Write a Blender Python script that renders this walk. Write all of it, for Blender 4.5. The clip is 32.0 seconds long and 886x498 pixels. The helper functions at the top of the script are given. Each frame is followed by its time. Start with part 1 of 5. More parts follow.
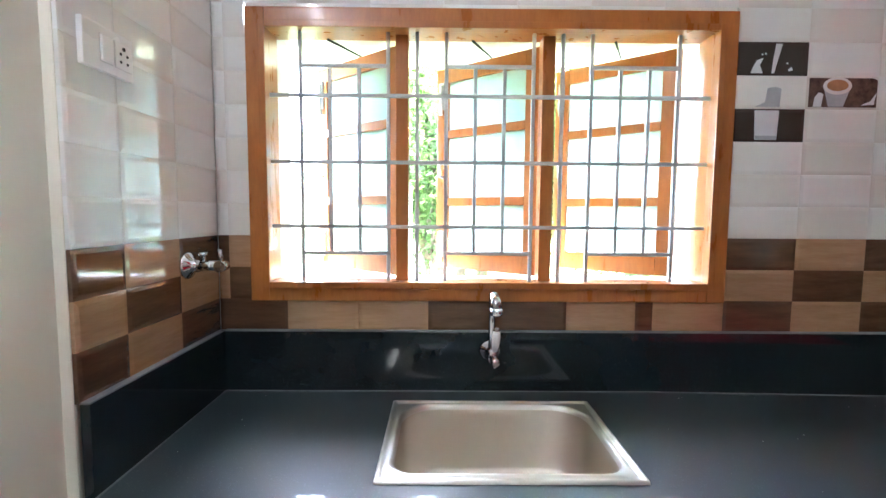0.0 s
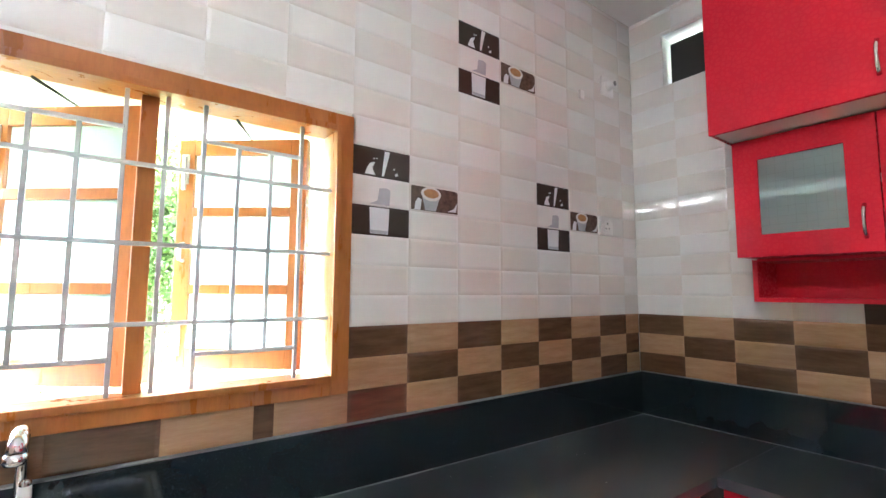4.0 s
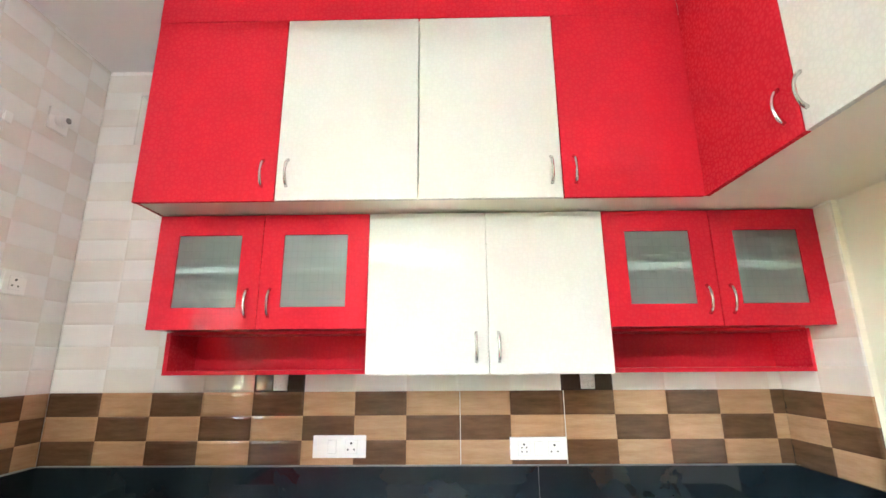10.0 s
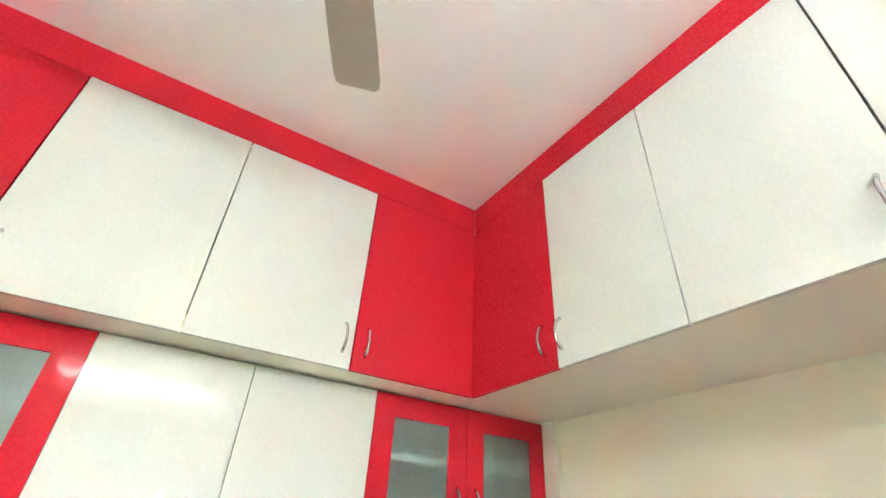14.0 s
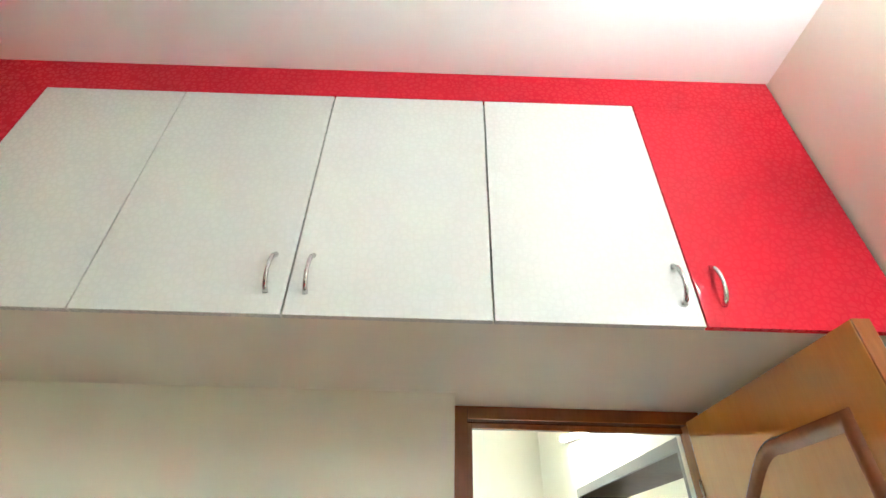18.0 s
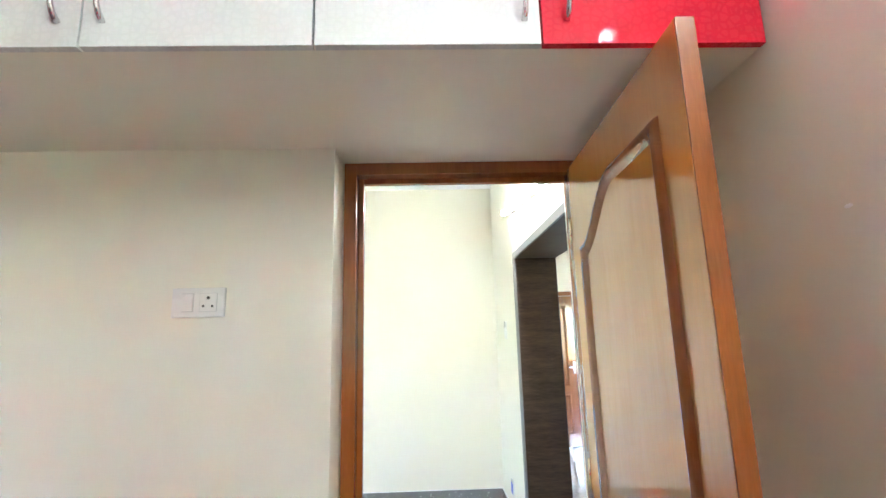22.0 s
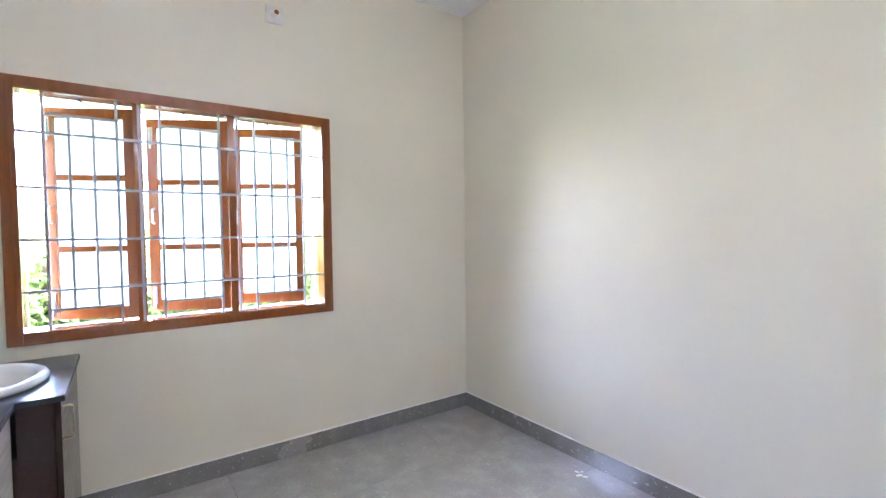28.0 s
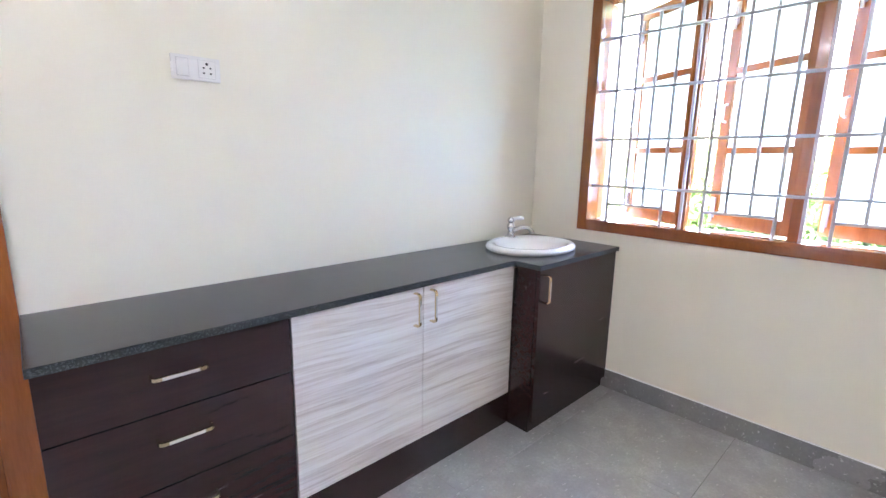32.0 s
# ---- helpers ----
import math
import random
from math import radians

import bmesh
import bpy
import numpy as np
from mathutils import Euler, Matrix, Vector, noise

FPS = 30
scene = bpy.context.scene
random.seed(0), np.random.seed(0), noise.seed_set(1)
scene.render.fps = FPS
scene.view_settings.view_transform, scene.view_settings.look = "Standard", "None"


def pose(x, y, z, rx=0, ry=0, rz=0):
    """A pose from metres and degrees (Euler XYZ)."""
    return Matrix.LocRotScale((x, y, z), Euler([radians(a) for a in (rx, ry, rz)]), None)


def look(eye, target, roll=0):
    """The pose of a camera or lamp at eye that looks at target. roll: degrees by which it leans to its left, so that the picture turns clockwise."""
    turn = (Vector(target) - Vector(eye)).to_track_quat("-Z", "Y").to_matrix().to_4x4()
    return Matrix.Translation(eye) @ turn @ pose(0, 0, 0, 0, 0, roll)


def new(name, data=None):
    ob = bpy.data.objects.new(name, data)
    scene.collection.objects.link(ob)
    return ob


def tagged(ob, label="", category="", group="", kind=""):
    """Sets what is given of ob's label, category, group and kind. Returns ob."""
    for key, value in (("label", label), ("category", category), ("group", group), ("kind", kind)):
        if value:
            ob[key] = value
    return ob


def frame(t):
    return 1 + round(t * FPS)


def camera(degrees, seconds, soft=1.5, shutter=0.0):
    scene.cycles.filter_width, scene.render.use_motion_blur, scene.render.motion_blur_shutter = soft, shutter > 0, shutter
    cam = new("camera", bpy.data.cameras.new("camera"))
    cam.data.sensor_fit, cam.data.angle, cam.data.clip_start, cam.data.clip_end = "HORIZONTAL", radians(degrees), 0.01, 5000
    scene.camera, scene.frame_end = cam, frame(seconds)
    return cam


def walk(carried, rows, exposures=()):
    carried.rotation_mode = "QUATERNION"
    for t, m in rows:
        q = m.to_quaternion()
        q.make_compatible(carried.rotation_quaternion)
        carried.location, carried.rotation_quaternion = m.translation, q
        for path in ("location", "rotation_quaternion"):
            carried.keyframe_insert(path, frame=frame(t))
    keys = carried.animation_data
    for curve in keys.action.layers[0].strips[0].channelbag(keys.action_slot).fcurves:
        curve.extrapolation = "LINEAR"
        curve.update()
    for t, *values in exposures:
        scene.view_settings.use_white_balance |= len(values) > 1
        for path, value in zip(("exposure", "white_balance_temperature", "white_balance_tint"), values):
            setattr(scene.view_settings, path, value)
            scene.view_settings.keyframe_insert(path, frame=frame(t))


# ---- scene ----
cam = camera(88.7, 32.0)
PATH = [
    (0, (0.526, 0.598, 1.494), (0.541, 2.592, 1.337), 0.4),
    (0.5, (0.521, 0.596, 1.512), (0.542, 2.595, 1.472), 0.2),
    (1, (0.534, 0.593, 1.522), (0.588, 2.592, 1.561), -0.3),
    (1.5, (0.557, 0.605, 1.525), (0.712, 2.597, 1.607), -0.5),
    (2, (0.588, 0.612, 1.53), (0.911, 2.583, 1.63), -0.3),
    (2.5, (0.628, 0.624, 1.531), (1.147, 2.552, 1.653), 0.1),
    (3, (0.691, 0.643, 1.53), (1.409, 2.504, 1.678), 0.4),
    (3.5, (0.74, 0.658, 1.536), (1.69, 2.41, 1.7), 0.5),
    (4, (0.798, 0.664, 1.536), (1.981, 2.266, 1.721), 0.3),
    (4.5, (0.832, 0.667, 1.525), (2.245, 2.065, 1.745), 0.2),
    (6.5, (0.9, 0.618, 1.516), (2.828, 1.028, 1.857), 0.4),
    (7, (0.936, 0.528, 1.517), (2.885, 0.804, 1.873), 0.2),
    (7.5, (0.971, 0.427, 1.532), (2.934, 0.586, 1.88), -0.1),
    (8, (0.987, 0.331, 1.542), (2.957, 0.411, 1.879), -0.4),
    (8.5, (1.004, 0.251, 1.546), (2.975, 0.297, 1.882), -0.5),
    (9, (1.011, 0.233, 1.548), (2.98, 0.265, 1.896), -0.7),
    (9.5, (1.021, 0.239, 1.546), (2.982, 0.271, 1.936), -0.6),
    (10, (1.027, 0.243, 1.549), (2.969, 0.272, 2.028), -0.4),
    (10.5, (1.021, 0.253, 1.571), (2.93, 0.269, 2.167), -0.1),
    (11, (1.007, 0.248, 1.59), (2.864, 0.262, 2.333), 0.4),
    (11.5, (0.986, 0.239, 1.61), (2.786, 0.249, 2.481), 0.7),
    (12, (0.977, 0.25, 1.629), (2.732, 0.2, 2.587), 0.9),
    (12.5, (1.015, 0.286, 1.65), (2.733, 0.099, 2.656), 1.4),
    (13, (1.07, 0.337, 1.651), (2.732, -0.072, 2.686), 2.0),
    (13.5, (1.107, 0.340, 1.650), (2.684, -0.294, 2.706), 2.9),
    (15.5, (1.049, 0.287, 1.665), (2.001, -1.054, 2.803), 4.0),
    (16, (1.004, 0.249, 1.665), (1.750, -1.201, 2.824), 3.9),
    (16.5, (0.963, 0.239, 1.669), (1.494, -1.291, 2.843), 3.4),
    (17, (0.923, 0.243, 1.673), (1.238, -1.350, 2.842), 2.5),
    (17.5, (0.886, 0.238, 1.673), (1.008, -1.384, 2.832), 1.9),
    (18, (0.848, 0.228, 1.671), (0.836, -1.409, 2.819), 1.5),
    (18.5, (0.808, 0.219, 1.668), (0.730, -1.424, 2.807), 1.35),
    (19, (0.714, 0.210, 1.662), (0.622, -1.435, 2.797), 1.3),
    (19.5, (0.596, 0.214, 1.66), (0.524, -1.44, 2.782), 1.4),
    (20, (0.534, 0.224, 1.651), (0.48, -1.456, 2.734), 1.3),
    (20.5, (0.524, 0.223, 1.636), (0.474, -1.523, 2.61), 0.6),
    (21, (0.52, 0.21, 1.605), (0.467, -1.622, 2.406), -0.3),
    (21.5, (0.509, 0.189, 1.567), (0.449, -1.722, 2.153), -1.1),
    (22, (0.497, 0.162, 1.531), (0.435, -1.803, 1.9), -1.5),
    (22.5, (0.482, 0.101, 1.5), (0.415, -1.889, 1.685), -1.3),
    (23, (0.477, -0.09, 1.48), (0.421, -2.088, 1.547), -1.0),
    (23.5, (0.455, -0.312, 1.462), (0.430, -2.309, 1.474), -1.0),
    (24, (0.429, -0.553, 1.408), (0.443, -2.553, 1.389), -0.8),
    (24.5, (0.437, -0.772, 1.429), (0.486, -2.77, 1.360), -0.7),
    (26.5, (0.365, -1.596, 1.358), (1.157, -3.431, 1.29), -1.2),
    (27, (0.361, -1.855, 1.396), (1.461, -3.523, 1.31), -0.8),
    (27.5, (0.364, -2.047, 1.385), (1.756, -3.482, 1.302), -0.7),
    (28, (0.354, -2.201, 1.358), (1.984, -3.358, 1.29), -0.7),
    (28.5, (0.372, -2.367, 1.319), (2.204, -3.167, 1.257), -0.6),
    (29, (0.447, -2.485, 1.312), (2.397, -2.921, 1.219), -0.1),
    (29.5, (0.513, -2.583, 1.309), (2.508, -2.617, 1.174), 0.1),
    (30, (0.581, -2.691, 1.277), (2.546, -2.358, 1.11), 0.2),
    (30.5, (0.637, -2.791, 1.268), (2.499, -2.103, 1.027), 0.3),
    (31, (0.734, -2.886, 1.25), (2.448, -1.904, 0.939), 0.6),
    (31.5, (0.796, -2.976, 1.236), (2.324, -1.737, 0.877), 0.7),
    (32, (0.861, -3.092, 1.235), (2.207, -1.664, 0.847), 1.0),
]
walk(cam, [(t, look(eye, target, roll)) for t, eye, target, roll in PATH], exposures=[(0,6.4,5800,9),(2,6.4,5850,9),(3,6.6,5900,9),(4,6.95,5950,9),(5,7.2,6150,9),(7,7.7,6500,9),(9,7.65,6550,9),(12,7.58,6350,5),(16,7.25,6450,4),(20,6.75,6400,5),(23,7.05,5950,13),(24.5,6.65,6000,20),(26.5,6.15,5800,22),(29,6.0,5900,27),(32,6.4,5950,27)])

# ---- light ----
world = bpy.data.worlds.new("sky")
scene.world = world
world.use_nodes = True
_bg = world.node_tree.nodes["Background"]
_sky = world.node_tree.nodes.new("ShaderNodeTexSky")
_sky.sky_type = "NISHITA"
_sky.sun_disc = False
_sky.sun_elevation = radians(68)
_sky.sun_rotation = radians(16)
_sky.air_density = 1.0
_sky.dust_density = 3.0
world.node_tree.links.new(_sky.outputs[0], _bg.inputs[0])
_bg.inputs[1].default_value = 0.15
sun = new("sun", bpy.data.lights.new("sun", "SUN"))
sun.data.energy, sun.data.angle, sun.data.color = 3.5, radians(0.6), (1.0, 0.95, 0.88)
sun.matrix_world = look((0, 0, 0), (-0.103, -0.360, -0.927))


# ---- materials ----
def nodes_of(name):
    m = bpy.data.materials.new(name)
    m.use_nodes = True
    nt = m.node_tree
    return m, nt, nt.nodes["Principled BSDF"]


def add(nt, kind, **values):
    n = nt.nodes.new(kind)
    for k, v in values.items():
        n.inputs[k.replace("_", " ")].default_value = v
    return n


def coords(nt, stretch=(1, 1, 1), spread=0.0):
    """Object coordinates, scaled, and shifted by each object's own random number."""
    tc = nt.nodes.new("ShaderNodeTexCoord")
    mp = nt.nodes.new("ShaderNodeMapping")
    mp.inputs["Scale"].default_value = stretch
    nt.links.new(tc.outputs["Object"], mp.inputs["Vector"])
    if spread:
        oi = nt.nodes.new("ShaderNodeObjectInfo")
        mul = nt.nodes.new("ShaderNodeVectorMath")
        mul.operation = "SCALE"
        mul.inputs[0].default_value = (spread, spread * 0.7, spread * 1.3)
        nt.links.new(oi.outputs["Random"], mul.inputs["Scale"])
        nt.links.new(mul.outputs[0], mp.inputs["Location"])
    return mp.outputs[0]


def noise_of(nt, vec, scale, detail=4.0, rough=0.55):
    n = add(nt, "ShaderNodeTexNoise", Scale=scale, Detail=detail, Roughness=rough)
    nt.links.new(vec, n.inputs["Vector"])
    return n.outputs["Fac"]


def ramp(nt, fac, stops):
    r = nt.nodes.new("ShaderNodeValToRGB")
    els = r.color_ramp.elements
    while len(els) < len(stops):
        els.new(0.5)
    for e, (p, c) in zip(els, stops):
        e.position, e.color = p, (*c, 1) if len(c) == 3 else c
    nt.links.new(fac, r.inputs[0])
    return r.outputs[0]


def span(nt, fac, lo, hi, a=0.0, b=1.0):
    n = add(nt, "ShaderNodeMapRange", From_Min=lo, From_Max=hi, To_Min=a, To_Max=b)
    nt.links.new(fac, n.inputs["Value"])
    return n.outputs[0]


def bumped(nt, bsdf, fac, strength, distance=0.002):
    b = add(nt, "ShaderNodeBump", Strength=strength, Distance=distance)
    nt.links.new(fac, b.inputs["Height"])
    nt.links.new(b.outputs[0], bsdf.inputs["Normal"])


def tone(c, k):
    return tuple(min(1.0, v * k) for v in c)


def surface(name, base, rough=0.5, metal=0.0, var=0.06, big=2.0, fine=90.0, bump=0.05, spread=0.0, coat=0.0, gloss_var=0.06):
    """A plain surface with broad mottling, fine grain and uneven gloss."""
    m, nt, b = nodes_of(name)
    v = coords(nt, spread=spread)
    broad, grain = noise_of(nt, v, big), noise_of(nt, v, fine, 3.0)
    mix = nt.nodes.new("ShaderNodeMath")
    mix.operation = "MULTIPLY_ADD"
    nt.links.new(grain, mix.inputs[0])
    mix.inputs[1].default_value = 0.35
    nt.links.new(broad, mix.inputs[2])
    nt.links.new(ramp(nt, mix.outputs[0], [(0.35, tone(base, 1 - var)), (0.95, tone(base, 1 + var))]), b.inputs["Base Color"])
    nt.links.new(span(nt, broad, 0.3, 0.7, max(0.02, rough - gloss_var), rough + gloss_var), b.inputs["Roughness"])
    b.inputs["Metallic"].default_value = metal
    b.inputs["Coat Weight"].default_value = coat
    if bump:
        bumped(nt, b, grain, bump)
    return m


def wood(name, dark, light, rough=0.25, stretch=(1.5, 14, 14), scale=3.0, coat=0.0, spread=0.0, bump=0.04, streak=0.5):
    """Long grain: two noises pulled along the length."""
    m, nt, b = nodes_of(name)
    v = coords(nt, stretch, spread)
    a, c = noise_of(nt, v, scale, 6.0, 0.6), noise_of(nt, v, scale * 6, 3.0, 0.6)
    mix = nt.nodes.new("ShaderNodeMath")
    mix.operation = "MULTIPLY_ADD"
    nt.links.new(c, mix.inputs[0])
    mix.inputs[1].default_value = streak
    nt.links.new(a, mix.inputs[2])
    nt.links.new(ramp(nt, mix.outputs[0], [(0.35 + streak * 0.3, dark), (0.65 + streak * 0.6, light)]), b.inputs["Base Color"])
    nt.links.new(span(nt, a, 0.3, 0.7, max(0.03, rough - 0.05), rough + 0.07), b.inputs["Roughness"])
    b.inputs["Coat Weight"].default_value = coat
    b.inputs["Coat Roughness"].default_value = 0.08
    if bump:
        bumped(nt, b, c, bump, 0.001)
    return m


def pebble(name, base, web=0.985):
    """Laminate with a glossy web between dull rounded pebbles, seen only where light glances off it."""
    m, nt, b = nodes_of(name)
    v = coords(nt)
    v.node.inputs["Location"].default_value = (0.0085, 0.0085, 0.0085)
    wob = nt.nodes.new("ShaderNodeVectorMath")
    wob.operation = "MULTIPLY_ADD"
    nz = add(nt, "ShaderNodeTexNoise", Scale=55.0)
    nt.links.new(v, nz.inputs["Vector"])
    nt.links.new(nz.outputs["Color"], wob.inputs[0])
    wob.inputs[1].default_value = (0.007, 0.007, 0.007)
    nt.links.new(v, wob.inputs[2])
    vor = add(nt, "ShaderNodeTexVoronoi", Scale=54.0, Randomness=0.85)
    vor.feature = "DISTANCE_TO_EDGE"
    nt.links.new(wob.outputs[0], vor.inputs["Vector"])
    edge = vor.outputs["Distance"]
    nt.links.new(span(nt, edge, 0.12, 0.16, 0.06, 0.5), b.inputs["Roughness"])
    nt.links.new(span(nt, edge, 0.12, 0.16, 0.165, 0.05), b.inputs["Specular IOR Level"])
    broad = noise_of(nt, v, 1.6)
    tint = nt.nodes.new("ShaderNodeMix")
    tint.data_type = "RGBA"
    tint.blend_type = "MULTIPLY"
    tint.inputs["Factor"].default_value = 1.0
    nt.links.new(ramp(nt, broad, [(0.3, tone(base, 0.96)), (0.7, tone(base, 1.03))]), tint.inputs[6])
    nt.links.new(ramp(nt, edge, [(0.12, (web, web, web)), (0.16, (1.0, 1.0, 1.0))]), tint.inputs[7])
    nt.links.new(tint.outputs[2], b.inputs["Base Color"])
    return m


def granite(name, base, fleck, rough, scale=260.0, amount=0.66, polish=0.0):
    m, nt, b = nodes_of(name)
    v = coords(nt)
    f = noise_of(nt, v, scale, 2.0, 0.7)
    big = noise_of(nt, v, 3.0, 5.0)
    r1 = ramp(nt, f, [(amount - 0.04, base), (amount + 0.06, fleck)])
    mx = nt.nodes.new("ShaderNodeMix")
    mx.data_type = "RGBA"
    mx.blend_type = "MULTIPLY"
    mx.inputs["Factor"].default_value = 1.0
    nt.links.new(r1, mx.inputs[6])
    nt.links.new(ramp(nt, big, [(0.3, (0.75, 0.75, 0.75)), (0.7, (1, 1, 1))]), mx.inputs[7])
    nt.links.new(mx.outputs[2], b.inputs["Base Color"])
    nt.links.new(span(nt, big, 0.3, 0.7, rough * 0.95, rough * 1.1), b.inputs["Roughness"])
    b.inputs["Coat Weight"].default_value = polish
    b.inputs["Coat Roughness"].default_value = 0.025
    return m


def floor_stone(name, k=1.0, gloss=(0.10, 0.18)):
    """Polished grey vitrified tile: cloudy mottling, fine grain, sparse pale chips, dusty smears in the gloss."""
    m, nt, b = nodes_of(name)
    v = coords(nt, spread=7.0)
    cloud, grain = noise_of(nt, v, 7.0, 7.0, 0.62), noise_of(nt, v, 85.0, 3.0, 0.7)
    mix = nt.nodes.new("ShaderNodeMath")
    mix.operation = "MULTIPLY_ADD"
    nt.links.new(grain, mix.inputs[0])
    mix.inputs[1].default_value = 0.55
    nt.links.new(cloud, mix.inputs[2])
    body = ramp(nt, mix.outputs[0], [(0.5, tone((0.29, 0.292, 0.296), k)), (0.78, tone((0.34, 0.341, 0.342), k)), (1.04, tone((0.41, 0.41, 0.408), k))])
    chip = noise_of(nt, coords(nt, (1.0, 2.3, 2.3), 5.0), 30.0, 2.0, 0.5)
    mx = nt.nodes.new("ShaderNodeMix")
    mx.data_type = "RGBA"
    nt.links.new(span(nt, chip, 0.66, 0.71, 0.0, 0.75), mx.inputs["Factor"])
    nt.links.new(body, mx.inputs[6])
    mx.inputs[7].default_value = (0.52, 0.52, 0.51, 1)
    nt.links.new(mx.outputs[2], b.inputs["Base Color"])
    nt.links.new(span(nt, noise_of(nt, coords(nt), 2.2, 5.0, 0.6), 0.35, 0.7, *gloss), b.inputs["Roughness"])
    b.inputs["Specular IOR Level"].default_value = 1.0
    b.inputs["Coat Weight"].default_value = 0.8
    b.inputs["Coat Roughness"].default_value = 0.07
    return m


def streaked(name):
    """Pale laminate with wavy, feathered grey-brown grain running along x and dipping a little."""
    m, nt, b = nodes_of(name)
    tc = nt.nodes.new("ShaderNodeTexCoord")
    sep = nt.nodes.new("ShaderNodeSeparateXYZ")
    nt.links.new(tc.outputs["Object"], sep.inputs[0])
    sway = add(nt, "ShaderNodeTexNoise", Scale=1.7, Detail=2.0, Roughness=0.45)
    nt.links.new(tc.outputs["Object"], sway.inputs["Vector"])

    def sum_of(a, k, c):
        n = nt.nodes.new("ShaderNodeMath")
        n.operation = "MULTIPLY_ADD"
        nt.links.new(a, n.inputs[0])
        n.inputs[1].default_value = k
        nt.links.new(c, n.inputs[2])
        return n.outputs[0]

    height = sum_of(sep.outputs["X"], 0.03, sum_of(sway.outputs["Fac"], 0.045, sep.outputs["Z"]))
    flow = nt.nodes.new("ShaderNodeCombineXYZ")
    nt.links.new(height, flow.inputs["Z"])
    nt.links.new(sep.outputs["X"], flow.inputs["X"])

    def along(stretch, scale, detail, rough):
        mp = nt.nodes.new("ShaderNodeMapping")
        mp.inputs["Scale"].default_value = stretch
        nt.links.new(flow.outputs[0], mp.inputs["Vector"])
        return noise_of(nt, mp.outputs[0], scale, detail, rough)

    bands, hair = along((0.035, 1, 1), 30.0, 5.0, 0.72), along((0.012, 1, 1), 150.0, 3.0, 0.65)
    nt.links.new(ramp(nt, sum_of(hair, 0.34, bands), [(0.52, (0.56, 0.50, 0.475)), (0.60, (0.69, 0.635, 0.61)), (0.67, (0.775, 0.735, 0.715)), (0.74, (0.83, 0.80, 0.785)), (0.84, (0.88, 0.86, 0.85))]), b.inputs["Base Color"])
    b.inputs["Roughness"].default_value = 0.3
    return m


def glowing(name, colour, strength):
    m, nt, b = nodes_of(name)
    b.inputs["Emission Color"].default_value = (*colour, 1)
    b.inputs["Emission Strength"].default_value = strength
    b.inputs["Base Color"].default_value = (0.8, 0.8, 0.8, 1)
    return m


def frosted(name, colour, gloss=0.08):
    m, nt, b = nodes_of(name)
    tr = nt.nodes.new("ShaderNodeBsdfTranslucent")
    tr.inputs[0].default_value = (*colour, 1)
    df = nt.nodes.new("ShaderNodeBsdfDiffuse")
    df.inputs[0].default_value = (*colour, 1)
    gl = nt.nodes.new("ShaderNodeBsdfGlossy")
    gl.inputs["Roughness"].default_value = 0.15
    m1, m2 = nt.nodes.new("ShaderNodeMixShader"), nt.nodes.new("ShaderNodeMixShader")
    m1.inputs[0].default_value = 0.06
    m2.inputs[0].default_value = gloss
    nt.links.new(tr.outputs[0], m1.inputs[1])
    nt.links.new(df.outputs[0], m1.inputs[2])
    nt.links.new(m1.outputs[0], m2.inputs[1])
    nt.links.new(gl.outputs[0], m2.inputs[2])
    nt.links.new(m2.outputs[0], nt.nodes["Material Output"].inputs[0])
    return m


M_CREAM = surface("cream_wall_paint", (0.82, 0.785, 0.675), 0.35, var=0.03, big=1.1, fine=160, bump=0.06)
M_CEIL = surface("white_ceiling_paint", (0.94, 0.935, 0.925), 0.7, var=0.02, big=0.8, fine=120, bump=0.05)
M_OUTER = surface("white_outside_plaster", (0.78, 0.77, 0.74), 0.8, var=0.06, big=2, fine=80, bump=0.3)
M_RED = pebble("red_laminate", (0.60, 0.021, 0.040))
M_WHITE = pebble("white_laminate", (0.68, 0.685, 0.67))
M_CARCASS = surface("carcass_board", (0.72, 0.70, 0.65), 0.5)
M_ORANGE = wood("varnished_teak", (0.33, 0.105, 0.020), (0.45, 0.155, 0.032), 0.3, (6, 6, 1.2), 4.0, coat=0.12)
M_TEAK = wood("polished_door_teak", (0.58, 0.225, 0.042), (0.63, 0.26, 0.055), 0.10, (9, 9, 0.9), 3.0, coat=1.0, bump=0.01)
M_TEAK.node_tree.nodes["Principled BSDF"].inputs["Coat IOR"].default_value = 1.75
M_DARKTEAK = wood("dark_door_frame_teak", (0.24, 0.068, 0.014), (0.32, 0.098, 0.021), 0.2, (8, 8, 1.0), 4.0, coat=0.5)
M_TILE_W = surface("white_glazed_tile", (0.80, 0.79, 0.76), 0.028, var=0.03, big=6, fine=60, bump=0.0, spread=9, gloss_var=0.006)
M_TILE_B = surface("pale_beige_glazed_tile", (0.75, 0.715, 0.665), 0.028, var=0.04, big=6, fine=60, bump=0.0, spread=9, gloss_var=0.006)
M_TILE_D = wood("dark_brown_wood_print_tile", (0.080, 0.040, 0.020), (0.135, 0.070, 0.036), 0.05, (2, 9, 14), 3.0, spread=9, bump=0, streak=0.3)
M_TILE_T = wood("tan_wood_print_tile", (0.35, 0.198, 0.100), (0.46, 0.28, 0.158), 0.05, (2, 9, 14), 3.0, spread=9, bump=0, streak=0.3)
for _m in (M_TILE_W, M_TILE_B, M_TILE_D, M_TILE_T):
    _m.node_tree.nodes["Principled BSDF"].inputs["Specular IOR Level"].default_value = 1.0
